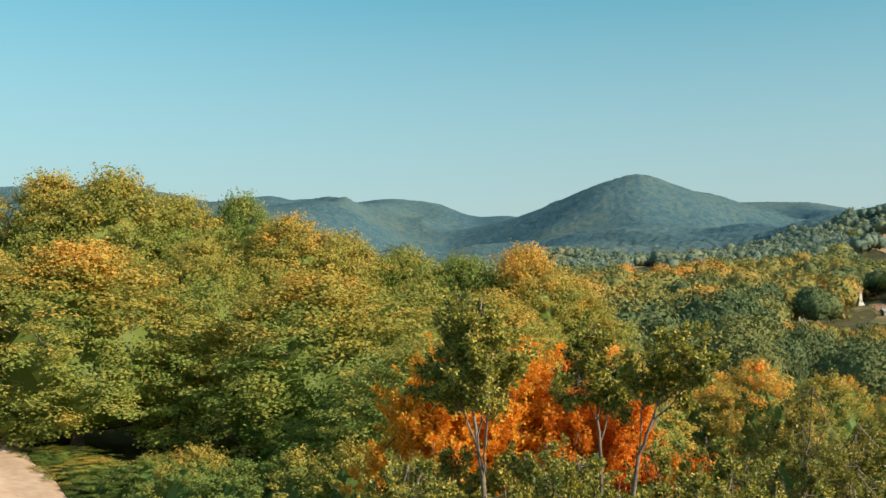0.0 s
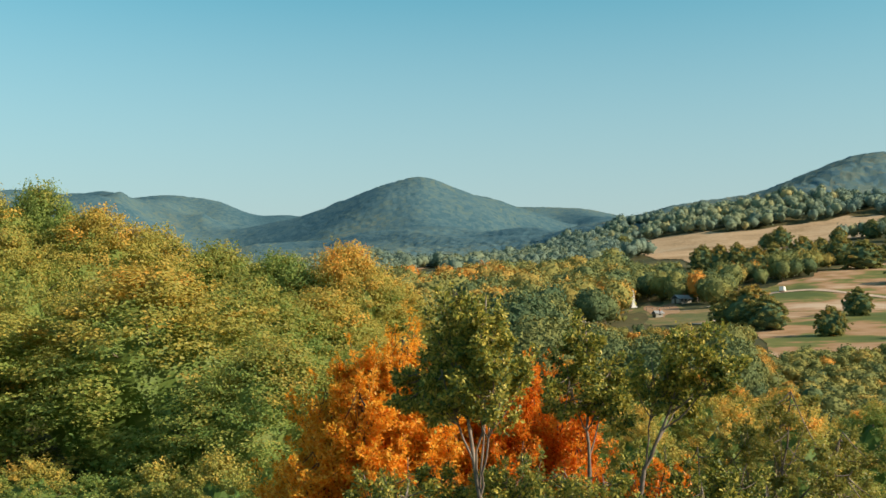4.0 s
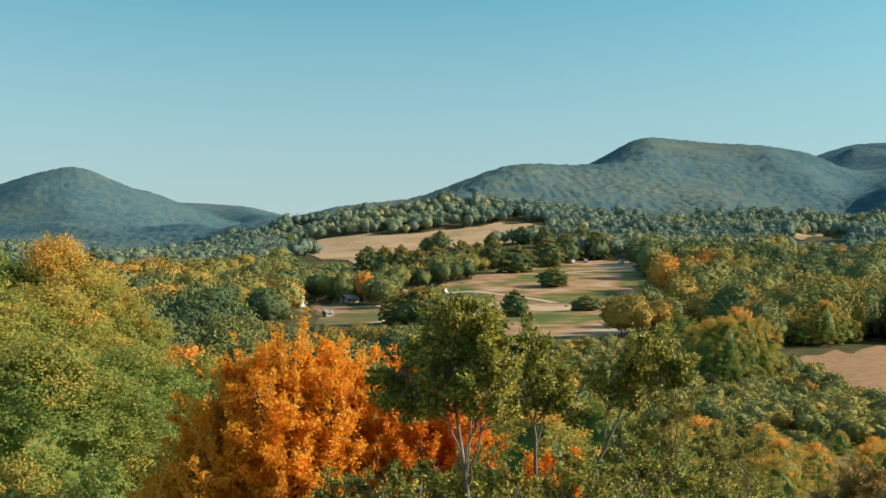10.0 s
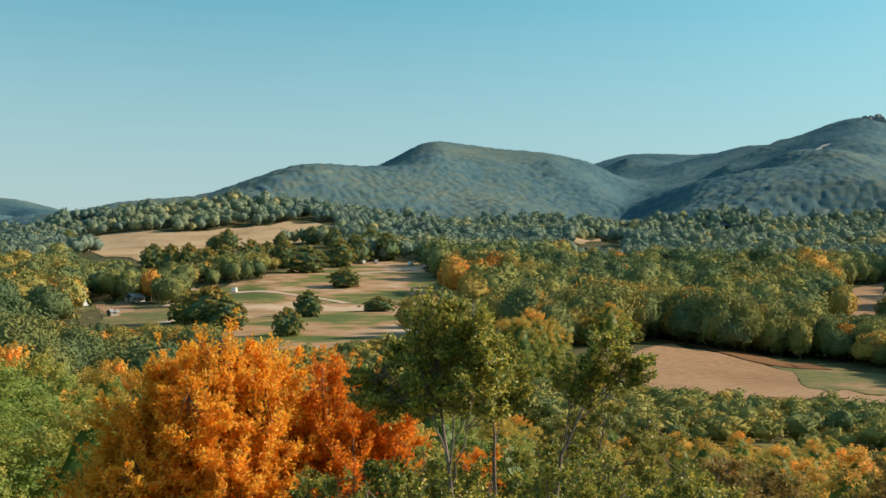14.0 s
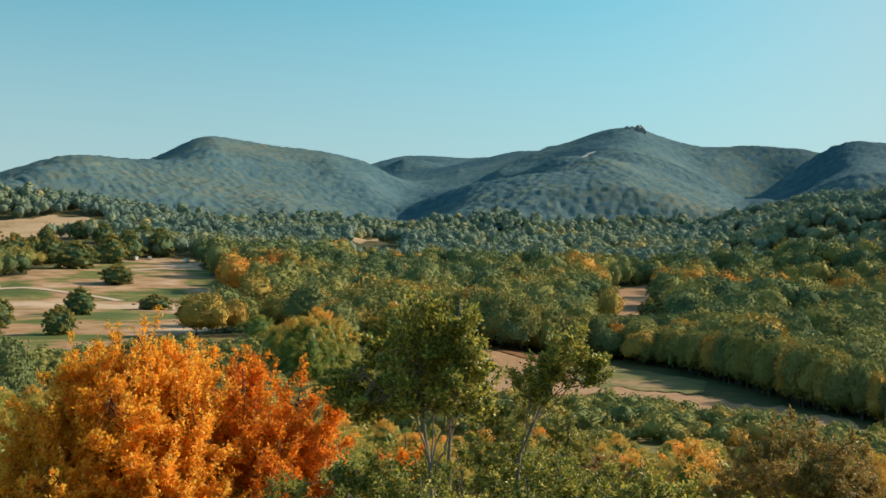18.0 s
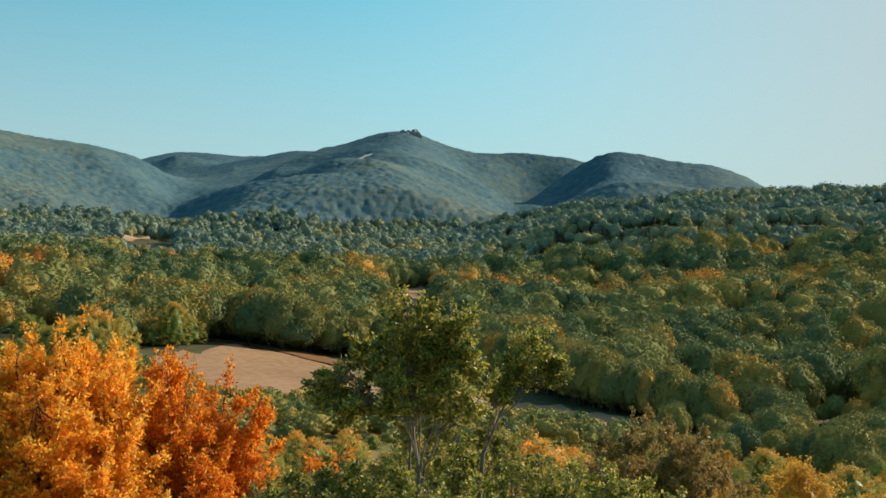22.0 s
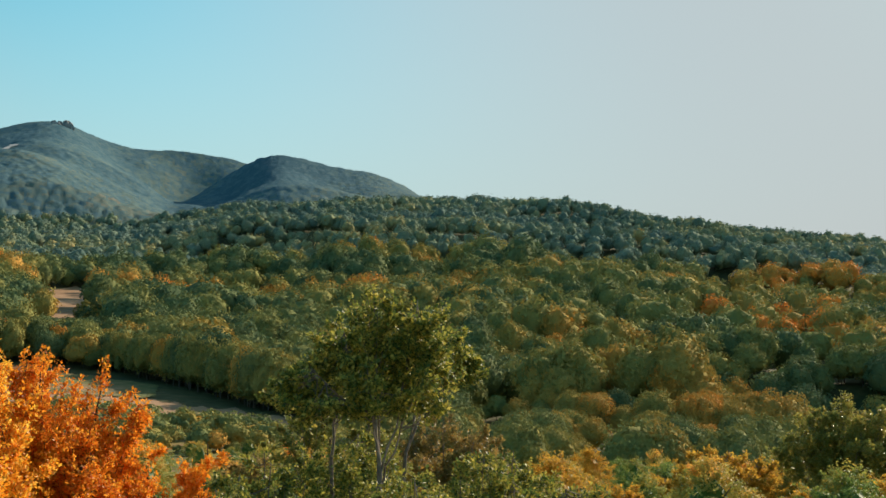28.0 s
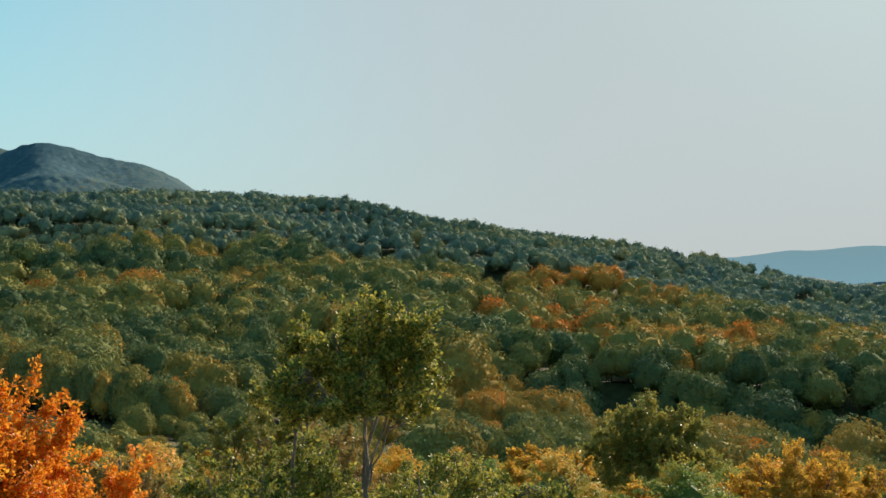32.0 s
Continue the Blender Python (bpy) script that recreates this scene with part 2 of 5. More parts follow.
WOOD = [(0.0, (0.093, 0.153, 0.131)), (0.25, (0.182, 0.223, 0.146)), (0.5, (0.306, 0.294, 0.131)), (0.68, (0.483, 0.335, 0.112)), (0.82, (0.671, 0.325, 0.079)), (1.0, (0.709, 0.223, 0.065))]
WOOD = [(0.0, (0.085, 0.14, 0.075)), (0.25, (0.17, 0.205, 0.085)), (0.5, (0.29, 0.275, 0.085)), (0.68, (0.46, 0.31, 0.08)), (0.82, (0.64, 0.30, 0.06)), (1.0, (0.68, 0.21, 0.05))]
# hillside greens lightened and blued, a weaker share of painted haze
HILL_HAZED = [(0.0, (0.107, 0.177, 0.166)), (0.25, (0.164, 0.23, 0.185)), (0.5, (0.242, 0.286, 0.173)), (0.68, (0.421, 0.364, 0.16)), (0.82, (0.616, 0.354, 0.136)), (1.0, (0.698, 0.281, 0.111))]
BOUGH = [(0.0, (0.125, 0.219, 0.053)), (0.25, (0.269, 0.34, 0.08)), (0.5, (0.526, 0.407, 0.088)), (0.68, (0.85, 0.484, 0.095)), (0.82, (1.128, 0.47, 0.088)), (1.0, (1.161, 0.351, 0.073))]
# far forest paler and bluer than the near woods: aerial haze put into the colour
FAR_HAZED = [(0.0, (0.057, 0.129, 0.168)), (0.3, (0.088, 0.165, 0.198)), (0.55, (0.121, 0.188, 0.182)), (0.8, (0.167, 0.199, 0.163)), (1.0, (0.233, 0.199, 0.152))]
M_WOOD = leaf_material("mixed_wood", WOOD, 0.14, 0.3, 0.5, 0.14, 0.8, 0.04, leafy=0.5)
M_HILL = leaf_material("hill_wood", HILL_HAZED, 0.10, 0.2, 0.3, 0.14, 0.85, 0.03, leafy=0.9)
M_CANOPY = canopy_material()
M_FAR = leaf_material("far_wood", FAR_HAZED, 0.0, 0.45, 0.16, 0.1, 0.85, 0.05, leafy=1.0)
M_BOUGH = leaf_material("tree_leaf", BOUGH, 0.16, 0.3, 0.3, 0.4, 0.5, 0.25)
M_GREENLEAF = leaf_material("green_leaf", [(0.0, (0.06, 0.105, 0.03)), (0.35, (0.17, 0.215, 0.045)), (0.7, (0.46, 0.41, 0.07)), (1.0, (0.74, 0.58, 0.13))], 0.9, 0.5, 1.1, 0.36, 0.5, 0.4, tone=False)
M_ORANGE = leaf_material("orange_leaf", [(0.0, (0.72, 0.22, 0.015)), (0.35, (0.90, 0.41, 0.03)), (0.7, (0.94, 0.55, 0.06)), (1.0, (0.96, 0.70, 0.16))], 0.75, 0.4, 0.7, 0.55, 0.45, 0.35, tone=False)
M_OLIVELEAF = leaf_material("olive_leaf", [(0.0, (0.11, 0.15, 0.045)), (0.4, (0.26, 0.27, 0.065)), (0.75, (0.44, 0.35, 0.075)), (1.0, (0.55, 0.38, 0.09))], 0.5, 0.5, 0.7, 0.45, 0.4, 0.35, tone=False)
M_BROWNLEAF = leaf_material("brown_leaf", [(0.0, (0.14, 0.125, 0.045)), (0.4, (0.30, 0.23, 0.07)), (0.75, (0.48, 0.29, 0.08)), (1.0, (0.60, 0.31, 0.09))], 0.6, 0.5, 0.7, 0.4, 0.45, 0.3, tone=False)
M_GOLD = leaf_material("golden_leaf", [(0.0, (0.24, 0.20, 0.04)), (0.4, (0.52, 0.32, 0.05)), (0.75, (0.76, 0.43, 0.06)), (1.0, (0.82, 0.52, 0.10))], 0.6, 0.5, 0.6, 0.5, tone=False)
M_REDORANGE = leaf_material("red_orange_leaf", [(0.0, (0.62, 0.15, 0.012)), (0.5, (0.86, 0.33, 0.025)), (1.0, (0.90, 0.50, 0.07))], 0.75, 0.4, 0.8, 0.55, 0.45, 0.35, tone=False)

# ---- the lie of the land: heights in metres by bearing (degrees), ring by ring ----
EYE = 12.0
RINGS = [
    (14, [(-180, 4), (-40, 5), (-20, 4.6), (0, 4), (60, 4), (120, 4), (180, 4)]),
    (30, [(-180, 5), (-40, 8), (-20, 6.2), (-8, 5), (0, 4.4), (20, 3.8), (60, 3.4), (90, 3), (120, 3), (180, 4)]),
    (48, [(-180, 6), (-40, 9), (-20, 7.4), (-8, 6), (0, 4.6), (10, 3.4), (30, 2.6), (60, 2.2), (90, 1.5), (120, 1), (180, 4)]),
    (65, [(-180, 7), (-40, 11), (-20, 9), (-8, 7.2), (0, 5), (10, 2.6), (30, 1.6), (60, 1.4), (90, 0), (120, -2), (180, 5)]),
    (110, [(-180, 9), (-40, 12), (-20, 9), (-8, 6), (0, 3.5), (10, 1.8), (30, 1.4), (50, 0.4), (60, 0), (70, -0.4), (80, -4), (90, -7), (100, -9), (120, -10), (180, 6)]),
    (180, [(-180, 12), (-40, 10), (-20, 7), (0, 4.5), (10, 4), (20, 3.4), (30, 2.6), (40, 1.6), (50, 0.4), (60, 0.2), (70, -2), (80, -6), (88, -5), (96, -7), (104, -12), (120, -19), (180, 8)]),
    (225, [(-180, 14), (-40, 11), (-20, 8.5), (0, 6.2), (10, 6), (20, 6), (30, 6), (40, 6), (50, 5), (57, 2.7), (65, 1.6), (70, -0.5), (80, -5), (86, -2), (91, -2), (94, -5), (97, -13), (104, -22), (120, -24), (180, 9)]),
    (260, [(-180, 16), (-40, 12), (-20, 10), (0, 8), (10, 8), (20, 8.5), (30, 9.5), (40, 10.5), (50, 9.6), (57, 5), (65, 3), (70, 1), (80, -5), (86, -6), (91, -10), (96, -23), (104, -28), (120, -28), (180, 10)]),
    (300, [(-180, 18), (-40, 14), (-20, 12), (0, 11), (10, 11), (20, 12), (30, 13), (40, 13.5), (50, 12), (57, 8), (65, 6), (70, 5), (80, -2), (86, -12), (91, -22), (96, -28), (104, -30), (120, -30), (180, 11)]),
    (345, [(-180, 20), (-40, 16), (-20, 15), (0, 15), (10, 15), (20, 16), (30, 18), (40, 17.5), (50, 15), (57, 12), (65, 10), (70, 9), (80, 8), (86, 6), (91, 3), (96, -2), (104, -4), (120, -8), (180, 12)]),
    (420, [(-180, 24), (-40, 20), (0, 20), (20, 22), (30, 24), (40, 23), (50, 19), (60, 17), (70, 15), (80, 17), (90, 9), (100, 6), (110, 0), (120, -6), (180, 14)]),
    (560, [(-180, 34), (-40, 30), (0, 30), (20, 32), (30, 42), (40, 42), (50, 35), (60, 32), (70, 29), (80, 37), (90, 30), (100, 18), (120, -4), (180, 20)]),
    (800, [(-180, 50), (-40, 44), (0, 42), (10, 54), (20, 66), (30, 71), (40, 70), (50, 66), (60, 64), (65, 66), (70, 80), (80, 86), (90, 72), (100, 50), (110, 14), (120, 0), (180, 30)]),
    (1100, [(-180, 70), (-40, 70), (0, 70), (10, 81), (20, 102), (25, 112), (34, 121), (40, 110), (50, 102), (60, 99), (64, 101), (66, 112), (70, 131), (74, 140), (80, 147), (82, 144), (85, 137), (88, 128), (92, 117), (97, 104), (100, 99), (104, 79), (106, 66), (112, 54), (125, 47), (180, 50)]),
    (1500, [(-180, 114), (-40, 114), (0, 119), (10, 126), (17, 143), (20, 166), (23, 186), (27, 196), (29, 218), (31, 238), (32.7, 244), (34, 236), (38, 217), (42, 198), (46, 164), (48.3, 149), (50, 180), (52, 212), (55, 226), (60, 225), (64, 190), (66, 169), (70, 164), (80, 153), (90, 127), (100, 101), (110, 74), (125, 61), (180, 87)]),
    (2000, [(-180, 155), (-40, 155), (-20, 190), (0, 155), (6, 190), (10, 211), (17, 186), (20, 183), (25, 204), (30, 246), (34, 291), (36, 321), (38.2, 364), (41, 353), (44, 341), (46.7, 323), (49, 275), (52, 275), (55, 299), (57, 324), (60, 339), (64, 289), (65.7, 239), (67, 267), (68.2, 302), (69.6, 336), (70.8, 345), (71.8, 336), (73, 324), (75.6, 314), (77.2, 287), (78.4, 259), (80, 225), (85, 155), (95, 120), (110, 85), (125, 67), (180, 120)]),
    (2250, [(-180, 172), (-40, 192), (-20, 232), (-14, 226), (-8, 217), (-4, 172), (0, 132), (3, 172), (6, 210), (8, 233), (10, 250), (12, 228), (14, 202), (17, 160), (20, 176), (25, 220), (30, 256), (34, 294), (36, 322), (38.2, 358), (41, 351), (44, 344), (46.7, 339), (49, 318), (52, 326), (55, 351), (57, 378), (60, 401), (62, 360), (64, 295), (66, 234), (68, 253), (70, 257), (72, 244), (74, 246), (76, 247), (78, 238), (80, 233), (85, 163), (95, 123), (125, 74), (180, 133)]),
    (2500, [(-180, 190), (-40, 234), (-20, 278), (-14, 278), (-8, 305), (-6.4, 316), (-5, 307), (-3.6, 269), (-1.3, 217), (0.5, 217), (2.5, 254), (4.6, 292), (7.6, 351), (10, 380), (11.8, 345), (13.5, 316), (17.2, 243), (20, 230), (25, 234), (33, 278), (38, 340), (45, 340), (54, 396), (56.7, 436), (58.5, 466), (60.2, 478), (61.3, 457), (63, 428), (64.4, 420), (66.1, 423), (68.8, 408), (72, 349), (77, 278), (85, 168), (95, 125), (110, 103), (125, 81), (180, 147)]),
    (3200, [(-180, 296), (-40, 409), (-21.6, 435), (-20.5, 415), (-16, 449), (-13.7, 409), (-10.9, 390), (-5, 387), (-3.6, 412), (-2, 421), (-0.4, 412), (1.6, 361), (2.8, 367), (3.9, 361), (8, 353), (14, 395), (17.2, 388), (19.8, 361), (22, 330), (30, 296), (38, 353), (45, 466), (46.7, 501), (48.6, 529), (53.7, 518), (57, 518), (62, 466), (70, 353), (80, 240), (95, 184), (102, 162), (104.2, 151), (107.8, 145), (112, 145), (125, 145), (150, 240), (180, 240)]),
    (4700, [(-180, 265), (-40, 347), (0, 265), (50, 347), (80, 183), (104, 224), (125, 265), (180, 265)]),
]


# hollows in the hillsides: bearing, distance, depth, half width in degrees and in metres
GULLIES = [(68.3, 1830, 45, 1.5, 90), (72.0, 700, 12, 1.6, 60), (79.0, 620, 14, 1.8, 60), (86.0, 680, 14, 1.6, 70), (94.0, 640, 14, 1.8, 60), (101.0, 600, 14, 1.8, 60)]


def make_relief():
    az = np.concatenate([np.arange(-180, -34, 3.0), np.arange(-33, 128, 0.25), np.arange(129, 181, 3.0)])
    dist = np.geomspace(0.1, 4700.0, 240)
    known = []
    for d, line in RINGS:
        p = np.array(line)
        fine_az = np.arange(-200, 200, 0.25)
        h = np.interp(fine_az, p[:, 0], p[:, 1])
        k = np.exp(-0.5 * (np.arange(-8, 9) / 2.2) ** 2)
        h = np.convolve(np.pad(h, 8, mode="edge"), k / k.sum(), "valid")
        known.append(np.interp(az, fine_az, h))
    known = np.array(known)
    rings = np.array([d for d, _ in RINGS], float)
    z = np.array([np.interp(dist, rings, known[:, i]) for i in range(len(az))]).T
    # spurs and gullies, growing with distance
    for i, d in enumerate(dist):
        if d < 120:
            continue
        near_ring = min(abs(math.log(d / q)) for q in (1100, 1500, 2000, 2250, 2500, 3200))
        amp = min(95.0, 0.04 * (d - 120)) * (min(1.0, 0.05 + near_ring / 0.1) if d > 900 else 0.3)
        spur = 17.0 * min(1.0, max(0.0, (d - 280) / 250)) * (0.3 if d > 1000 else 1.0)
        for j, a_ in enumerate(az):
            if -40 < a_ < 130:
                x, y = d * math.sin(radians(a_)), d * math.cos(radians(a_))
                v = 0.7 - 1.9 * abs(noise.noise(Vector((x / 330, y / 330, 0.3)))) + 0.45 * noise.noise(Vector((x / 110, y / 110, 4.1)))
                if a_ > 62:
                    v2 = 1 - 2 * abs(noise.noise(Vector((x / 190 + 3, y / 190, 9.3))))
                    z[i, j] += spur * (v2 - 0.45) * min(1.0, (a_ - 62) / 6)
                z[i, j] += amp * 0.55 * (v - 0.3)
    for ga, gd, depth, wa, wd in GULLIES:
        z -= depth * np.exp(-((az[None, :] - ga) / wa) ** 2 - ((dist[:, None] - gd) / wd) ** 2)
    return az, dist, z


AZ, DIST, RELIEF = make_relief()
LOGD = np.log(DIST)


def ground(x, y):
    """Height of the ground."""
    x, y = np.asarray(x, float), np.asarray(y, float)
    a_, d = np.degrees(np.arctan2(x, y)), np.maximum(np.hypot(x, y), DIST[0])
    j = np.clip(np.searchsorted(AZ, a_) - 1, 0, len(AZ) - 2)
    i = np.clip(((np.log(d) - LOGD[0]) / (LOGD[1] - LOGD[0])).astype(int), 0, len(DIST) - 2)
    u = np.clip((a_ - AZ[j]) / (AZ[j + 1] - AZ[j]), 0, 1)
    v = np.clip((d - DIST[i]) / (DIST[i + 1] - DIST[i]), 0, 1)
    return (RELIEF[i, j] * (1 - u) + RELIEF[i, j + 1] * u) * (1 - v) + (RELIEF[i + 1, j] * (1 - u) + RELIEF[i + 1, j + 1] * u) * v


def polar(a_, d):
    a_ = np.radians(a_)
    return d * np.sin(a_), d * np.cos(a_)


def mesh_from(name, verts, faces, mats, face_mat=None, tones=None, smooth=False):
    """A mesh from arrays: verts (n, 3) and faces (m, 3 or 4)."""
    me = bpy.data.meshes.new(name)
    verts, faces = np.asarray(verts, np.float32), np.asarray(faces, np.int32)
    k = faces.shape[1]
    me.vertices.add(len(verts))
    me.vertices.foreach_set("co", verts.ravel())
    me.loops.add(faces.size)
    me.loops.foreach_set("vertex_index", faces.ravel())
    me.polygons.add(len(faces))
    me.polygons.foreach_set("loop_start", np.arange(0, faces.size, k, dtype=np.int32))
    me.polygons.foreach_set("use_smooth", np.full(len(faces), smooth))
    for m in mats:
        me.materials.append(m)
    if face_mat is not None:
        me.polygons.foreach_set("material_index", np.asarray(face_mat, np.int32))
    if tones is not None:
        at = me.attributes.new("tone", "FLOAT", "FACE")
        at.data.foreach_set("value", np.asarray(tones, np.float32))
    me.update(calc_edges=True)
    return me


def build_ground():
    na, nd = len(AZ), len(DIST)
    aa, dd = np.meshgrid(AZ, DIST)
    x, y = polar(aa, dd)
    v = np.stack([x, y, RELIEF], 2).reshape(-1, 3)
    i, j = np.meshgrid(np.arange(nd - 1), np.arange(na - 1), indexing="ij")
    p = (i * na + j).ravel()
    f = np.stack([p, p + 1, p + na + 1, p + na], 1)
    f = f[:, ::-1]
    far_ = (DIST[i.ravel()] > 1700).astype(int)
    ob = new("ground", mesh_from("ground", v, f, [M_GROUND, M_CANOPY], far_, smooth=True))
    return tagged(ob, "hilly ground with dark grass and leaf litter under woods", "ground", kind="structure")


build_ground()

# ---- open land: (bearing, distance) outlines ----
OPEN = []


def inside(poly, a_, d):
    """Which of the places lie within an outline, in bearing and distance."""
    a_, d = np.asarray(a_, float), np.asarray(d, float)
    ok = np.zeros(a_.shape, bool)
    p = list(poly)
    for (a0, d0), (a1, d1) in zip(p, p[1:] + p[:1]):
        if a0 == a1:
            continue
        cross = (a0 > a_) != (a1 > a_)
        ok ^= cross & (d < (d1 - d0) * (a_ - a0) / (a1 - a0) + d0)
    return ok


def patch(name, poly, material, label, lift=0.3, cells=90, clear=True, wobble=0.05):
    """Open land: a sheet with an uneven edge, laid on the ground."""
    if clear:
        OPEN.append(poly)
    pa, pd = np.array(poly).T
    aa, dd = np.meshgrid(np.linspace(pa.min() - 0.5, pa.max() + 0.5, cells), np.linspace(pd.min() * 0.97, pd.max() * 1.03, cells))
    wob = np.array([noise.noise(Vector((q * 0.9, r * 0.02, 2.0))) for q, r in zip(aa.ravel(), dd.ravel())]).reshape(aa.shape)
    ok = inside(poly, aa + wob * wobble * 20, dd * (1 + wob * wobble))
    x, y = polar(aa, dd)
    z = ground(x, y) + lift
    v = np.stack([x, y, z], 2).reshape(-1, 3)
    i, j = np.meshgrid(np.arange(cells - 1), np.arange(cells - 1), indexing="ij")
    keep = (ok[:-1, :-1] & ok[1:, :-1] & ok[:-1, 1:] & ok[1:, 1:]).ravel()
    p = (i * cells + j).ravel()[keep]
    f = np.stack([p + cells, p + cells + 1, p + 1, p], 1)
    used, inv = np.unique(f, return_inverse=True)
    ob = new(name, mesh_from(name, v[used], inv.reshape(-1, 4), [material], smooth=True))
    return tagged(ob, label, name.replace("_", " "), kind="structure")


patch("hay_field", [(49.5, 252), (50.6, 273), (55.1, 261), (57.3, 245), (59.2, 216), (63.2, 208), (67.4, 199), (69.2, 197), (72, 189), (73.2, 180), (70.8, 160), (69.1, 154), (67.4, 162), (63.2, 168), (60.5, 175), (58.9, 201), (54.5, 180), (52.3, 183), (49.5, 196), (46.5, 225), (46.0, 240)], M_FIELD, "mown tan hay field on the valley floor", 0.1, 200)
patch("green_verge", [(56.0, 256), (59.2, 264), (64.5, 234), (64.2, 208), (59.2, 214)], M_GREEN, "green grass beside the hay field", 0.16, 120)
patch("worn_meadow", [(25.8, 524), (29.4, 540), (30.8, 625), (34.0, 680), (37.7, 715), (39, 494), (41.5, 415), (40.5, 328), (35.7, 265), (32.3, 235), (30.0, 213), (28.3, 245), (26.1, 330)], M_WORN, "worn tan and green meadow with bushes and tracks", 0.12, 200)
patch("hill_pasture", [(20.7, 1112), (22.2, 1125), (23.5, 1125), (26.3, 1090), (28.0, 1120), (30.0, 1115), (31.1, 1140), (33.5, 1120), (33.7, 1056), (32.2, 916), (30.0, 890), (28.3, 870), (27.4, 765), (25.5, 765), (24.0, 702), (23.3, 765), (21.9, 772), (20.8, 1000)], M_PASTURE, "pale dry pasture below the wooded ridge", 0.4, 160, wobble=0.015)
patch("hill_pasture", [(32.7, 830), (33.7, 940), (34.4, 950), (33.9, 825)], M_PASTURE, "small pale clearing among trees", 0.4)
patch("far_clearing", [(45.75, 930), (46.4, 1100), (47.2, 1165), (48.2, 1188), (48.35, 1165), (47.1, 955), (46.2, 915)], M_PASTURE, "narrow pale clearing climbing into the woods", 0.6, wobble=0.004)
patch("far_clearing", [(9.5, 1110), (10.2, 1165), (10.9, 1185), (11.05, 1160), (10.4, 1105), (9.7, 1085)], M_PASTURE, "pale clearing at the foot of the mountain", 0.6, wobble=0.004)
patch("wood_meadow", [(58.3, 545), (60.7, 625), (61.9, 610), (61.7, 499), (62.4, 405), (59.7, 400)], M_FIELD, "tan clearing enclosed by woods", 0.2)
patch("village_green", [(21.0, 470), (21.9, 505), (23.3, 460), (26.0, 430), (26.4, 340), (22.8, 335), (21.1, 355)], M_GREEN, "grass round the monument", 0.12)
patch("gravel_yard", [(21.2, 459), (21.9, 490), (23.2, 443), (23.0, 400), (21.4, 410)], M_FIELD, "bare tan earth beside the monument", 0.25)
patch("rough_meadow", [(18, 14), (28, 232), (34, 250), (41, 300), (47, 235), (46, 222), (50, 190), (72, 150), (88, 14)], M_ROUGH, "rough olive and russet grass with low bushes", 0.05, 200, clear=False, wobble=0.02)
OPEN.append([(28, 100), (28, 235), (34, 250), (41, 300), (47, 235), (50, 190), (72, 150), (76, 100)])
OPEN.append([(42, 235), (46, 262), (50, 285), (56, 262), (60, 250), (60, 200), (46, 200)])
OPEN.append([(56, 200), (56, 272), (60, 268), (66, 240), (70, 205), (74.5, 190), (74, 150)])
OPEN.append([(48, 140), (48, 230), (60, 230), (70, 205), (74, 185), (74, 140)])


def track(name, line, width, material, label, lift=0.3):
    """A worn track along points of bearing and distance."""
    p = np.array([polar(a_, d) for a_, d in line])
    t = np.linspace(0, len(p) - 1, 70)
    mid = np.stack([np.interp(t, np.arange(len(p)), p[:, k]) for k in (0, 1)], 1)
    k = np.ones(7) / 7
    mid = np.stack([np.convolve(np.pad(mid[:, i], 3, mode="edge"), k, "valid") for i in (0, 1)], 1)
    way = np.gradient(mid, axis=0)
    way /= np.linalg.norm(way, axis=1)[:, None] + 1e-9
    side = np.stack([way[:, 1], -way[:, 0]], 1)
    vs = []
    for c in (-0.5, 0.0, 0.5):
        w = np.array([1 + 0.8 * noise.noise(Vector((q[0] * 0.06, q[1] * 0.06, c * 5))) for q in mid])
        xy = mid + side * (c * width * w)[:, None]
        vs.append(np.column_stack([xy, ground(xy[:, 0], xy[:, 1]) + lift]))
    n = len(mid)
    i, j = np.meshgrid(np.arange(2), np.arange(n - 1), indexing="ij")
    q = (i * n + j).ravel()
    f = np.stack([q, q + 1, q + n + 1, q + n], 1)
    return tagged(new(name, mesh_from(name, np.concatenate(vs), f, [material], smooth=True)), label, "track", kind="structure")


track("track", [(24.8, 440), (26.1, 468), (27.7, 490), (29.6, 492), (31, 478), (32.5, 462), (34.2, 440)], 5, M_DIRT, "broad pale gravel track across the meadow")
track("track", [(33.5, 560), (35, 590), (36.6, 610), (37.8, 650), (38.6, 690)], 8, M_DIRT, "pale gravel at the top of the meadow")
track("track", [(31.4, 640), (33.4, 660), (35.0, 680), (36.5, 690)], 3.5, M_DIRT, "pale track along the trees")
track("track", [(24.0, 345), (25.2, 352), (26.0, 380), (26.6, 395)], 6, M_DIRT, "pale paved lane below the village")
track("bracken_bank", [(46.5, 262), (49, 283), (52, 280), (55, 268), (57, 258), (58.6, 262)], 9, M_RED, "russet bracken along the field edge")
track("bracken_bank", [(54.5, 172), (57, 190), (60, 178), (63, 164)], 14, M_RED, "russet bracken below the hay field")
track("scree", [(57.35, 1930), (57.55, 1960), (57.75, 2000), (58.15, 2040)], 16, M_SCREE, "pale grey scree below the crag", 4.5)


# ---- woods ----


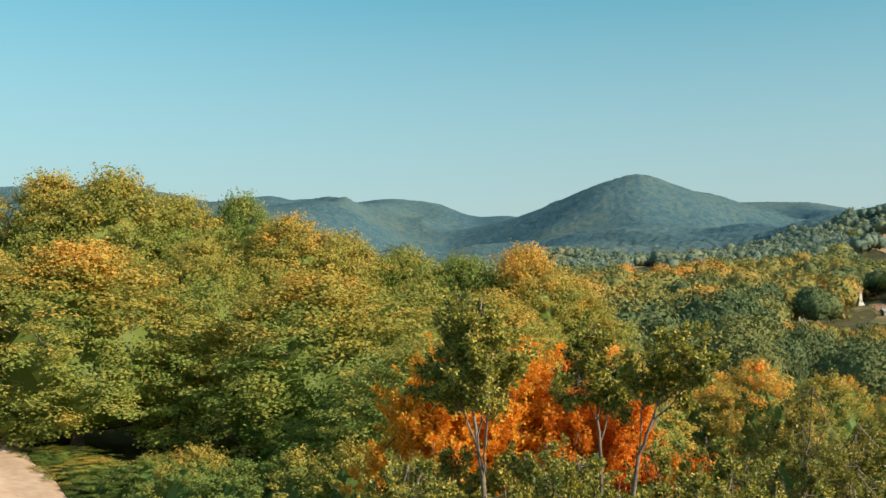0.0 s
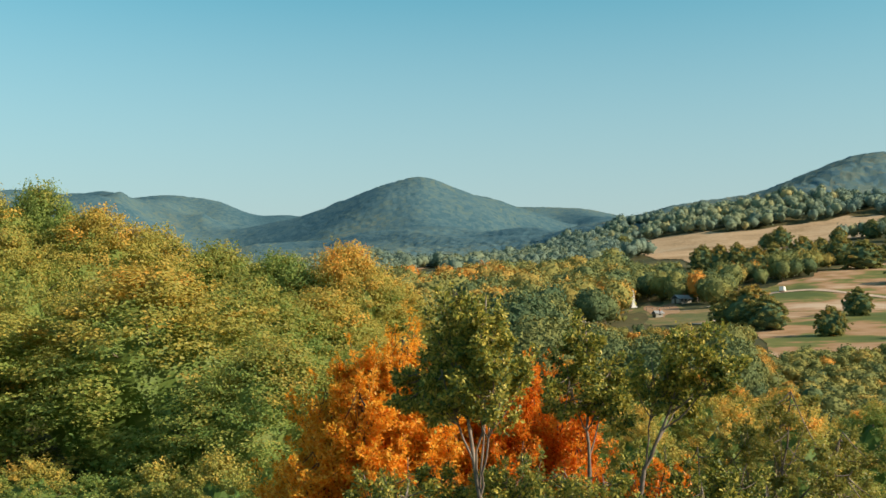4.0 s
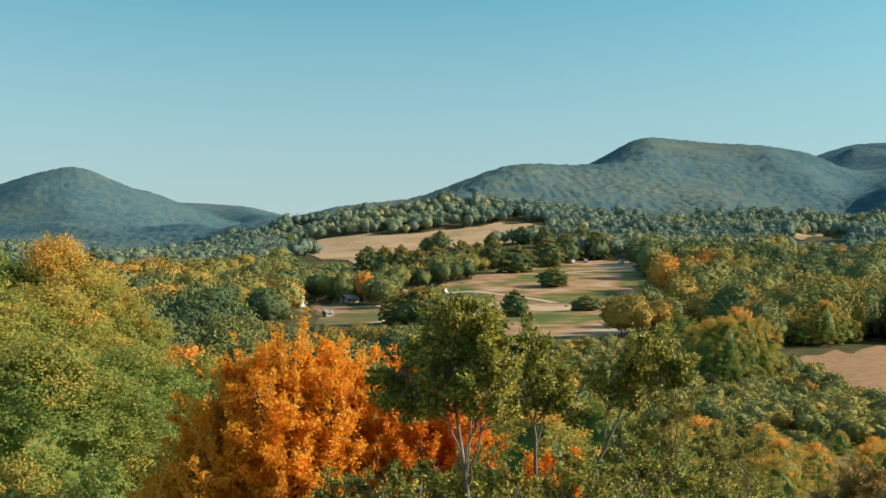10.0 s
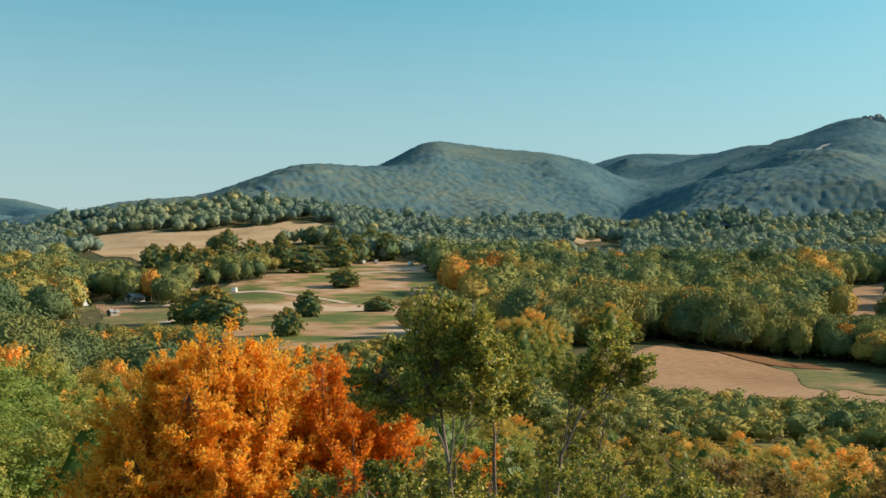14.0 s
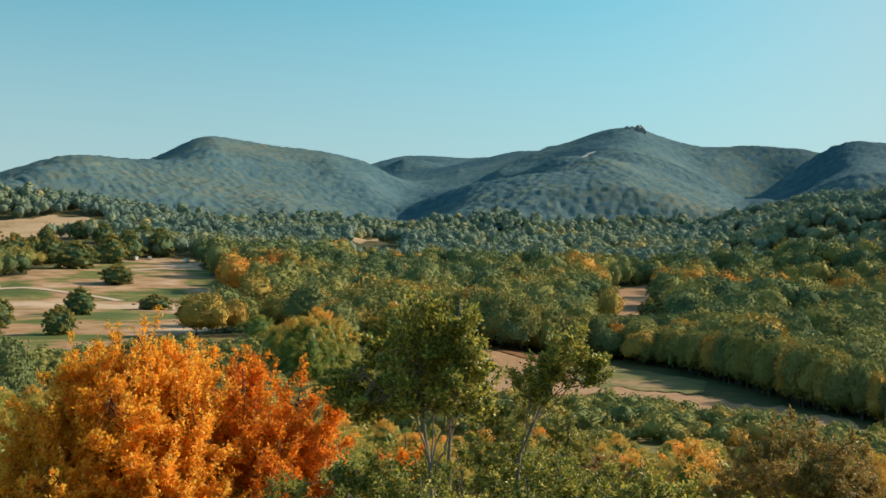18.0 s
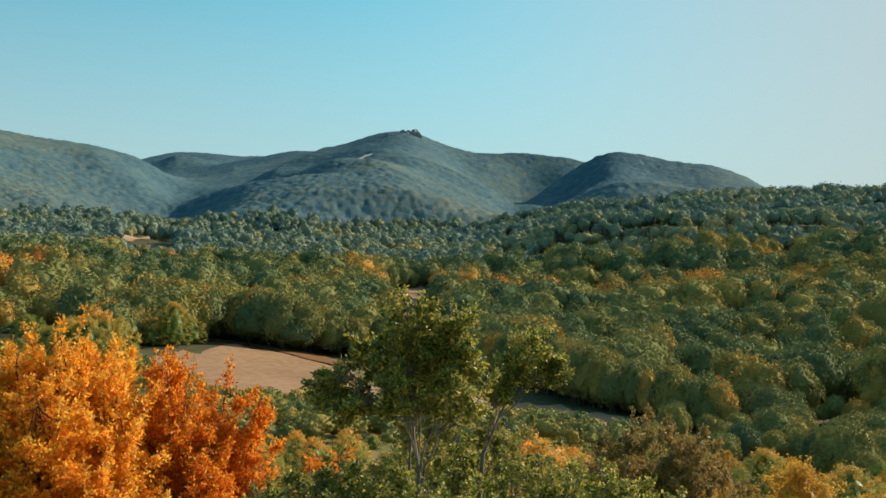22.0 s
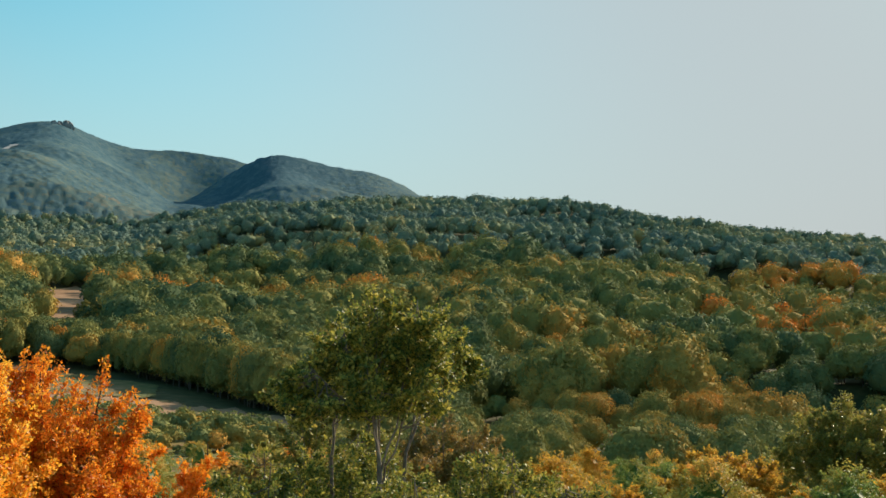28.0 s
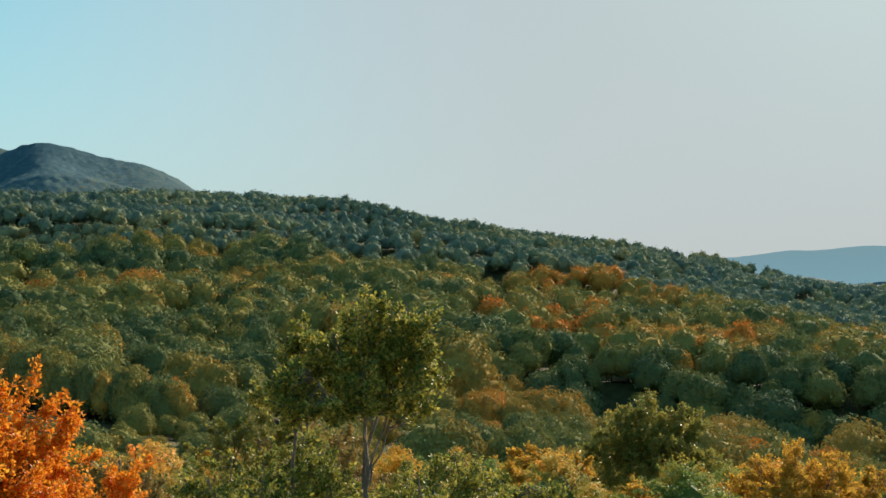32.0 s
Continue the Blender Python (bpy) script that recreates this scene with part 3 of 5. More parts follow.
def icosahedron():
    t = (1 + 5 ** 0.5) / 2
    v = np.array([(-1, t, 0), (1, t, 0), (-1, -t, 0), (1, -t, 0), (0, -1, t), (0, 1, t), (0, -1, -t), (0, 1, -t), (t, 0, -1), (t, 0, 1), (-t, 0, -1), (-t, 0, 1)], float)
    f = np.array([(0, 11, 5), (0, 5, 1), (0, 1, 7), (0, 7, 10), (0, 10, 11), (1, 5, 9), (5, 11, 4), (11, 10, 2), (10, 7, 6), (7, 1, 8),
                  (3, 9, 4), (3, 4, 2), (3, 2, 6), (3, 6, 8), (3, 8, 9), (4, 9, 5), (2, 4, 11), (6, 2, 10), (8, 6, 7), (9, 8, 1)])
    return v / np.linalg.norm(v[0]), f


def ico(level):
    """A sphere of triangles."""
    v, f = icosahedron()
    for _ in range(level):
        v = list(map(tuple, v))
        seen, out = {}, []

        def half(a_, b):
            key = (min(a_, b), max(a_, b))
            if key not in seen:
                m = (np.array(v[a_]) + np.array(v[b])) / 2
                v.append(tuple(m / np.linalg.norm(m)))
                seen[key] = len(v) - 1
            return seen[key]

        for a_, b, c in f:
            ab, bc, ca = half(a_, b), half(b, c), half(c, a_)
            out += [(a_, ab, ca), (b, bc, ab), (c, ca, bc), (ab, bc, ca)]
        v, f = np.array(v), np.array(out)
    return np.array(v), np.array(f)


def crown_template(level, n_tris, size, seed, lobes=24, stray=0.3):
    """A crown of radius 1 round the origin: rounded boughs that swell out of one another, with leaf clumps on them."""
    r = np.random.default_rng(seed)
    cv, cf = ico(level)
    c = r.normal(size=(lobes, 3))
    c[:, 2] = np.abs(c[:, 2]) * 1.1 - 0.35
    c *= (r.uniform(0.5, 0.68, lobes) / np.linalg.norm(c, axis=1))[:, None]
    s = r.uniform(0.24, 0.42, lobes)

    def reach(w):
        along = w @ c.T
        under = s ** 2 - (np.sum(c ** 2, axis=1) - along ** 2)
        far_ = np.where(under > 0, along + np.sqrt(np.maximum(under, 0)), 0.0)
        return np.maximum(far_.max(axis=1), 0.5), far_.argmax(axis=1)

    cv = cv * (reach(cv)[0] * r.uniform(0.78, 0.98, len(cv)))[:, None]
    way = r.normal(size=(n_tris, 3))
    way[:, 2] = np.abs(way[:, 2]) * np.where(r.random(n_tris) < 0.75, 1, -1)
    way /= np.linalg.norm(way, axis=1)[:, None]
    far_, which = reach(way)
    p = way * (far_ * r.uniform(0.9, 1.12, n_tris))[:, None]
    nrm = (p - c[which]) / s[which][:, None] + way * 0.3 + r.normal(size=way.shape) * stray
    nrm /= np.linalg.norm(nrm, axis=1)[:, None]
    u = np.cross(nrm, r.normal(size=way.shape))
    u /= np.linalg.norm(u, axis=1)[:, None]
    w = np.cross(nrm, u)
    tri = []
    for k in range(3):
        an = 2 * math.pi * k / 3 + r.uniform(-0.5, 0.5, n_tris)
        q = size * r.uniform(0.6, 1.3, n_tris)
        tri.append(p + (u * np.cos(an)[:, None] + w * np.sin(an)[:, None]) * q[:, None])
    tv = np.stack(tri, 1).reshape(-1, 3)
    return np.concatenate([cv, tv]), np.concatenate([cf, np.arange(3 * n_tris).reshape(-1, 3) + len(cv)])


def forest(name, x, y, height, width, tone, templates, material, label, trunks=False):
    """A wood of many crowns as one object."""
    n = len(x)
    z = ground(x, y)
    pick = rng.integers(0, len(templates), n)
    turn = rng.uniform(0, 2 * math.pi, n)
    vs, fs, ts, ms, base = [], [], [], [], 0
    for k, (tv, tf) in enumerate(templates):
        w = np.where(pick == k)[0]
        if not len(w):
            continue
        c, s = np.cos(turn[w])[:, None], np.sin(turn[w])[:, None]
        rx, rz = width[w][:, None] / 2, height[w][:, None] * 0.55
        px = (tv[None, :, 0] * c - tv[None, :, 1] * s) * rx + x[w][:, None]
        py = (tv[None, :, 0] * s + tv[None, :, 1] * c) * rx + y[w][:, None]
        pz = tv[None, :, 2] * rz + (z[w] + height[w] * 0.44)[:, None]
        vs.append(np.stack([px, py, pz], 2).reshape(-1, 3))
        off = base + np.arange(len(w)) * len(tv)
        fs.append((tf[None] + off[:, None, None]).reshape(-1, 3))
        ts.append(np.repeat(tone[w], len(tf)))
        ms.append(np.zeros(len(w) * len(tf), int))
        base += len(w) * len(tv)
    mats = [material]
    if trunks:
        mats.append(M_DARKBARK)
        r = height * 0.018
        ring = np.array([(math.cos(q), math.sin(q)) for q in (0, 2.1, 4.2)])
        low = np.stack([x[:, None] + ring[None, :, 0] * r[:, None], y[:, None] + ring[None, :, 1] * r[:, None], np.repeat((z - 0.3)[:, None], 3, 1)], 2)
        top = np.stack([x, y, z + height * 0.7], 1)[:, None]
        vs.append(np.concatenate([low, top], 1).reshape(-1, 3))
        off = base + np.arange(n) * 4
        fs.append((np.array([(0, 1, 3), (1, 2, 3), (2, 0, 3)])[None] + off[:, None, None]).reshape(-1, 3))
        ts.append(np.zeros(3 * n))
        ms.append(np.ones(3 * n, int))
    ob = new(name, mesh_from(name, np.concatenate(vs), np.concatenate(fs), mats, np.concatenate(ms), np.concatenate(ts), smooth=True))
    return tagged(ob, label, "wood", kind="stuff")


def horizon_so_far():
    """For every bearing and ring, the steepest sight line met on the way out."""
    el = (RELIEF - EYE) / DIST[:, None]
    return np.maximum.accumulate(el, axis=0)


SIGHT = horizon_so_far()


def seen_from_path(x, y, top):
    a_, d = np.degrees(np.arctan2(x, y)), np.hypot(x, y)
    j = np.clip(np.searchsorted(AZ, a_) - 1, 0, len(AZ) - 2)
    i = np.clip(np.searchsorted(DIST, d) - 2, 0, len(DIST) - 1)
    return (top - EYE) / d > SIGHT[i, j] - 0.004


def scatter(d0, d1, spacing, a0=-32.0, a1=122.0, hidden=0.12):
    """Places for trees between two distances, off the open land, thinner where no one looks."""
    area = math.radians(a1 - a0) * (d1 ** 2 - d0 ** 2) / 2
    n = int(area / spacing ** 2)
    a_ = rng.uniform(a0, a1, n)
    d = np.sqrt(rng.uniform(d0 ** 2, d1 ** 2, n))
    ok = np.ones(n, bool)
    for poly in OPEN:
        ok &= ~inside(poly, a_, d)
    x, y = polar(a_, d)
    z = ground(x, y)
    ok &= seen_from_path(x, y, z + 14) | (rng.random(n) < hidden)
    return x[ok], y[ok], a_[ok], d[ok]


def tones(x, y, base, warm, scale=90.0):
    """Autumn colour: drifts of warm trees among green ones, more of them to the south."""
    base = base + 0.09 * np.clip((np.degrees(np.arctan2(x, y)) - 72) / 20, 0, 1) + 0.03 * np.clip((28 - np.degrees(np.arctan2(x, y))) / 10, 0, 1)
    v = np.array([noise.noise(Vector((p / scale, q / scale, 7.0))) for p, q in zip(x, y)])
    return np.clip(base + warm * v * 1.5 + rng.normal(0, 0.14, len(x)) + (rng.random(len(x)) < 0.06) * 0.25, 0.02, 0.76)


T_NEAR = [crown_template(2, 2300, 0.05, s + 90, 40, 0.75) for s in range(7)]
T_MID = [crown_template(2, 800, 0.075, s, 34, 0.65) for s in range(7)]
T_LONG = [crown_template(1, 260, 0.1, s + 20, 26, 0.5) for s in range(7)]
T_FAR = [crown_template(1, 60, 0.15, s + 40, 16, 0.35) for s in range(7)]
T_SCRUB = [crown_template(1, 160, 0.13, s + 80, 14, 0.7) for s in range(7)]


# lower growth in front of the open land: bearings, out to a distance, steepest sight line to the tops in degrees
LOW_GROWTH = [(17.0, 27.0, 350, 0.7), (27.0, 42.0, 262, -0.3), (19.9, 23.4, 466, 1.35), (20.4, 23.2, 790, 3.9), (23.2, 25.0, 735, 3.5), (25.0, 27.8, 790, 3.9), (27.8, 34.0, 895, 4.4), (45.6, 48.4, 930, 4.65), (57.0, 123.0, 150, -4.5), (57.0, 123.0, 185, -3.6), (57.0, 123.0, 215, -2.6), (9.4, 11.1, 1095, 3.5), (58.0, 62.6, 415, 1.2)]


def low_enough(a_, d, z, h):
    for a0, a1, far_, el in LOW_GROWTH:
        near = (a_ > a0) & (a_ < a1) & (d < far_)
        room = (EYE + d * math.tan(radians(el)) - z) * rng.uniform(0.6, 1.08, len(h))
        h = np.where(near, np.minimum(h, np.maximum(0.8, room)), h)
    return h


def build_woods():
    for d0, d1, kinds in ((115, 210, T_NEAR), (210, 360, T_MID)):
        x, y, a_, d = scatter(d0, d1, 8.0, hidden=0.03)
        n = len(x)
        h = low_enough(a_, d, ground(x, y), rng.uniform(6.5, 14, n) + 4 * rng.random(n) ** 3)
        forest("near_wood", x, y, h, h * rng.uniform(0.78, 1.1, n), tones(x, y, 0.33, 0.28), kinds, M_WOOD, "mixed green and orange broadleaved wood in early autumn", True)
    x, y, a_, d = scatter(360, 700, 9.2, hidden=0.03)
    n = len(x)
    h = low_enough(a_, d, ground(x, y), rng.uniform(8, 16, n) + 5 * rng.random(n) ** 3)
    forest("valley_wood", x, y, h, h * rng.uniform(0.7, 1.1, n), tones(x, y, 0.26, 0.4), T_LONG, M_WOOD, "dense mixed wood across the valley with orange tops", True)
    x, y, a_, d = scatter(700, 1240, 10.2, hidden=0.03)
    n = len(x)
    h = low_enough(a_, d, ground(x, y), rng.uniform(10, 15, n) + 4 * rng.random(n) ** 2)
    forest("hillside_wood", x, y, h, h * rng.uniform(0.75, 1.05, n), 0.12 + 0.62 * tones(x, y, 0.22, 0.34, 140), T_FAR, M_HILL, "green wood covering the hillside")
    # rough meadow with low bushes
    area = [(28, 112), (28, 230), (36, 255), (44, 250), (50, 190), (72, 150), (76, 112)]
    a_, d = rng.uniform(28, 76, 4600), np.sqrt(rng.uniform(112 ** 2, 260 ** 2, 4600))
    ok = inside(area, a_, d)
    for poly in OPEN[:1]:
        ok &= ~inside(poly, a_, d)
    x, y = polar(a_[ok], d[ok])
    n = len(x)
    h = 0.9 + 2.9 * rng.random(n) ** 1.7
    forest("scrub", x, y, h, h * rng.uniform(1.0, 1.6, n), np.clip(rng.normal(0.34, 0.11, n), 0.1, 0.75), T_SCRUB, M_WOOD, "low bushes and tufts in olive and russet on the rough meadow")


    # the tall edge of the wood behind the hay field: bearing, distance, sight line to the tops in degrees
    edge = np.array([(46.6, 268, 2.2), (48.8, 274, 2.7), (50.5, 287, 2.7), (52.8, 276, 2.6), (55, 276, 1.9), (57, 278, 1.45), (59.5, 280, 1.1), (61.3, 276, 0.7), (63.7, 252, 0.5), (66.5, 226, 0.4), (69.3, 204, -0.1), (73.5, 190, -1.2), (77, 186, -2.0)])
    a_ = np.concatenate([rng.uniform(46.6, 77, 150) for _ in range(4)])
    d = np.interp(a_, edge[:, 0], edge[:, 1]) + np.repeat([3, 9, 16, 24], 150) + rng.uniform(-3, 6, 600)
    x, y = polar(a_, d)
    top = EYE + d * np.tan(np.radians(np.interp(a_, edge[:, 0], edge[:, 2]) - 1.5 * rng.random(600) ** 1.8))
    h = np.clip(top - ground(x, y), 3, 17)
    forest("edge_wood", x, y, h, h * rng.uniform(0.5, 0.75, 600), np.clip(rng.normal(0.33, 0.13, 600) + 0.3 * (rng.random(600) < 0.15), 0.05, 0.85), T_MID, M_WOOD, "tall dense edge of a mixed wood behind the hay field", True)


def build_far_wood():
    """Closed forest on the mountains: rounded crowns side by side, each with its own tone."""
    az, dist = np.arange(-30, 122, 0.115), np.arange(1190, 3330, 6.2)
    aa, dd = np.meshgrid(az, dist)
    x, y = polar(aa, dd)
    cell = 8.5
    ci, cj = np.floor(x / cell).astype(int), np.floor(y / cell).astype(int)
    r = np.random.default_rng(17)
    jit = r.random((4, 256, 256))
    best, owner = np.full(x.shape, -1.0), np.zeros(x.shape)
    for di in (-1, 0, 1):
        for dj in (-1, 0, 1):
            i, j = (ci + di) & 255, (cj + dj) & 255
            px, py = (ci + di + 0.1 + 0.8 * jit[0, i, j]) * cell, (cj + dj + 0.1 + 0.8 * jit[1, i, j]) * cell
            wide = 4.8 + 2.8 * jit[2, i, j]
            dome = (1.2 + 1.4 * jit[2, i, j]) * np.sqrt(np.clip(1 - ((x - px) ** 2 + (y - py) ** 2) / wide ** 2, 0, 1))
            win = dome > best
            best, owner = np.where(win, dome, best), np.where(win, jit[3, i, j], owner)
    base = ground(x, y)
    z = base + 1.0 + best * (1 + 0.7 * np.clip((1900 - dd) / 600, 0, 1)) + r.uniform(-0.2, 0.2, best.shape) * (1 + 2.0 * np.clip((1900 - dd) / 600, 0, 1))
    ok = seen_from_path(x.ravel(), y.ravel(), (base + 45).ravel()).reshape(x.shape)
    for poly in OPEN:
        ok &= ~inside(poly, aa, dd)
    na = len(az)
    i, j = np.meshgrid(np.arange(len(dist) - 1), np.arange(na - 1), indexing="ij")
    keep = (ok[:-1, :-1] & ok[1:, :-1] & ok[:-1, 1:] & ok[1:, 1:])
    p = (i * na + j)[keep]
    f = np.stack([p + na, p + na + 1, p + 1, p], 1)
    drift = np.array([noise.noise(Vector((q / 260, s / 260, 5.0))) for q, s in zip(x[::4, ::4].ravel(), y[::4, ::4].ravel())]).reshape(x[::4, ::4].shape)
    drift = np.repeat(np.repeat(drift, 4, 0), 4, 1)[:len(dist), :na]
    # nearer crowns more olive, farther ones bluer: haze painted by distance
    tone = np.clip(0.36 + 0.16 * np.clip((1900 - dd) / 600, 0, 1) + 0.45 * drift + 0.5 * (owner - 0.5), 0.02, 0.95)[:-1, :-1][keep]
    used, inv = np.unique(f, return_inverse=True)
    v = np.stack([x, y, z], 2).reshape(-1, 3)[used]
    tagged(new("far_wood", mesh_from("far_wood", v, inv.reshape(-1, 4), [M_FAR], tones=tone, smooth=True)), "green forest covering the far mountains, haze in its colour", "wood", kind="stuff")


build_woods()
build_far_wood()


# ---- single trees ----


def part(name, me, parent, label=""):
    ob = new(name, me)
    ob.parent = parent
    return tagged(ob, label) if label else ob


def tube(points, radii, sides=6):
    """Verts and quad faces of a tapering branch."""
    pts = np.asarray(points, float)
    vs, fs = [], []
    ax = np.gradient(pts, axis=0)
    ax /= np.linalg.norm(ax, axis=1)[:, None] + 1e-9
    ref = np.array((0.31, 0.95, 0.1))
    for p, t, r in zip(pts, ax, radii):
        u = np.cross(t, ref)
        u /= np.linalg.norm(u) + 1e-9
        w = np.cross(t, u)
        for k in range(sides):
            q = 2 * math.pi * k / sides
            vs.append(p + (u * math.cos(q) + w * math.sin(q)) * r)
    for i in range(len(pts) - 1):
        for k in range(sides):
            a_, b = i * sides + k, i * sides + (k + 1) % sides
            fs.append((a_, b, b + sides, a_ + sides))
    return np.array(vs), np.array(fs)


def join(pieces):
    vs, fs, base = [], [], 0
    for v, f in pieces:
        vs.append(v)
        fs.append(f + base)
        base += len(v)
    return np.concatenate(vs), np.concatenate(fs)


def leaves(centres, out, size, r, droop=0.0, narrow=0.6, jitter=0.7):
    """Leaf blades, each a folded lozenge, facing more or less outward."""
    n = len(centres)
    nrm = out + r.normal(size=(n, 3)) * jitter + (0, 0, 0.35)
    nrm /= np.linalg.norm(nrm, axis=1)[:, None]
    u = np.cross(nrm, r.normal(size=(n, 3)))
    u /= np.linalg.norm(u, axis=1)[:, None]
    u[:, 2] -= droop
    w = np.cross(nrm, u)
    s = (size * r.uniform(0.6, 1.25, n))[:, None]
    fold = nrm * s * 0.12
    v = np.stack([centres - u * s * 0.5, centres + w * s * narrow * 0.5 + fold, centres + u * s * 0.5, centres - w * s * narrow * 0.5 + fold], 1).reshape(-1, 3)
    return v, np.arange(4 * n).reshape(-1, 4)


def bend(p0, p1, r, wander, n=6):
    t = np.linspace(0, 1, n)[:, None]
    p = p0 * (1 - t) + p1 * t
    off = np.cumsum(r.normal(size=(n, 3)) * wander, axis=0)
    off -= off[0]
    return p + off * np.minimum(1, t * 2)


def twig_leaves(at, along, out, size, r, narrow=0.62):
    """Leaf blades set along twigs, each a folded lozenge pointing away from its twig."""
    n = len(at)
    u = along + r.normal(size=(n, 3)) * 0.75
    u /= np.linalg.norm(u, axis=1)[:, None] + 1e-9
    nrm = r.normal(size=(n, 3)) * 0.65 + out * 0.75 + (0, 0, 0.45)
    w = np.cross(nrm, u)
    w /= np.linalg.norm(w, axis=1)[:, None] + 1e-9
    up = np.cross(u, w)
    s = (size * r.uniform(0.6, 1.3, n))[:, None]
    v = np.stack([at, at + u * s * 0.55 + w * s * narrow * 0.5 + up * s * 0.1, at + u * s, at + u * s * 0.55 - w * s * narrow * 0.5 + up * s * 0.1], 1).reshape(-1, 3)
    return v, np.arange(4 * n).reshape(-1, 4)


def spray_tree(name, x, y, fork, lobes, seed, leaf_mat, bark, label, leaf=0.055, sprays=14, side=16, per_twig=10, upward=0.5, trunk_r=0.06, base=(0.0, 0.0), loose=0.8, reach=0.2, category="tree"):
    """A tree of forked stems whose twigs carry their leaves in sprays.
    Each lobe of the crown is (east, north, height above sea of its middle, breadth, half height, share of twigs)."""
    r = np.random.default_rng(seed)
    z0 = float(ground(x + base[0], y + base[1])) - 0.15
    root = new(name)
    root.location = (x, y, z0)
    tagged(root, label, category)
    foot, knot = np.array([base[0], base[1], 0.0]), np.array([base[0] * 0.6, base[1] * 0.6, fork - z0])
    tr = bend(foot, knot, r, 0.012 * knot[2], 7)
    v, f = tube(tr, np.linspace(trunk_r * 1.25, trunk_r * 0.8, 7), 8)
    part("trunk", mesh_from("trunk", v, f, [bark], smooth=True), root)
    at, along, leader = [], [], None
    for lx, ly, lz, rh, rv, share in lobes:
        c = np.array([lx, ly, lz - z0])
        start = tr[-1] if leader is None or r.random() < 0.3 else leader[r.integers(1, 5)]
        top = c + (r.normal() * 0.12 * rh, r.normal() * 0.12 * rh, rv * 0.85)
        t = np.linspace(0, 1, 10)[:, None]
        mid_ = start * 0.45 + c * 0.55 + (0, 0, -0.12 * (c[2] - start[2]))
        limb = (1 - t) ** 2 * start + 2 * t * (1 - t) * mid_ + t ** 2 * top
        limb[1:-1] += r.normal(size=(8, 3)) * 0.007 * np.linalg.norm(top - start)
        v, f = tube(limb, np.linspace(trunk_r * (0.7 if leader is None else 0.36), 0.006, 10), 6)
        leader = limb if leader is None else leader
        part("limb", mesh_from("limb", v, f, [bark], smooth=True), root)
        # long sprays out of the limb, each with short side twigs that carry the leaves
        n = max(5, int(sprays * share))
        q = r.uniform(0.45, 1.0, n) * 9
        i = np.minimum(q.astype(int), 8)
        p0 = limb[i] + (limb[i + 1] - limb[i]) * (q - i)[:, None]
        way = r.normal(size=(n, 3)) + (0, 0, 0.25 * upward)
        way /= np.linalg.norm(way, axis=1)[:, None]
        p2 = c + way * np.array((rh, rh, rv)) * r.uniform(0.55, 1.0 + 0.35 * loose, n)[:, None]
        span = np.linalg.norm(p2 - p0, axis=1)[:, None]
        p1 = (p0 + p2) / 2 - np.array((0, 0, 1)) * span * 0.3 * upward
        tt = r.uniform(0.3, 1.0, (n, side)) ** 0.8
        t3 = tt[:, :, None]
        b0 = (1 - t3) ** 2 * p0[:, None] + 2 * t3 * (1 - t3) * p1[:, None] + t3 ** 2 * p2[:, None]
        tan = 2 * (1 - t3) * (p1 - p0)[:, None] + 2 * t3 * (p2 - p1)[:, None]
        tan /= np.linalg.norm(tan, axis=2)[:, :, None] + 1e-9
        go = tan + r.normal(size=tan.shape) * np.array((0.75, 0.75, 0.4))
        go /= np.linalg.norm(go, axis=2)[:, :, None]
        b1 = b0 + go * (reach * (1.25 - tt) * r.uniform(0.5, 1.2, tt.shape))[:, :, None]
        g = r.uniform(0.1, 1.05, (n, side, per_twig, 1))
        pos = b0[:, :, None] * (1 - g) + b1[:, :, None] * g + r.normal(size=(n, side, per_twig, 3)) * leaf * 0.45
        tan = np.broadcast_to(go[:, :, None], pos.shape)
        at.append(pos.reshape(-1, 3))
        along.append(tan.reshape(-1, 3))
        pieces = []
        for k in range(n):
            g = np.linspace(0, 1, 5)[:, None]
            pieces.append(tube((1 - g) ** 2 * p0[k] + 2 * g * (1 - g) * p1[k] + g ** 2 * p2[k], (0.009, 0.008, 0.006, 0.004, 0.002), 4))
            for m in range(0, side, 6):
                pieces.append(tube((b0[k, m], b1[k, m]), (0.004, 0.002), 3))
        v, f = join(pieces)
        part("branch", mesh_from("branch", v, f, [bark], smooth=True), root)
    at, along = np.concatenate(at), np.concatenate(along)
    mid = np.array([at[:, 0].mean(), at[:, 1].mean(), at[:, 2].mean() - 0.4])
    out = at - mid
    out /= np.linalg.norm(out, axis=1)[:, None] + 1e-6
    v, f = twig_leaves(at, along, out, leaf, r)
    part("crown", mesh_from("crown", v, f, [leaf_mat], tones=np.full(len(f), 0.5)), root)
    return root


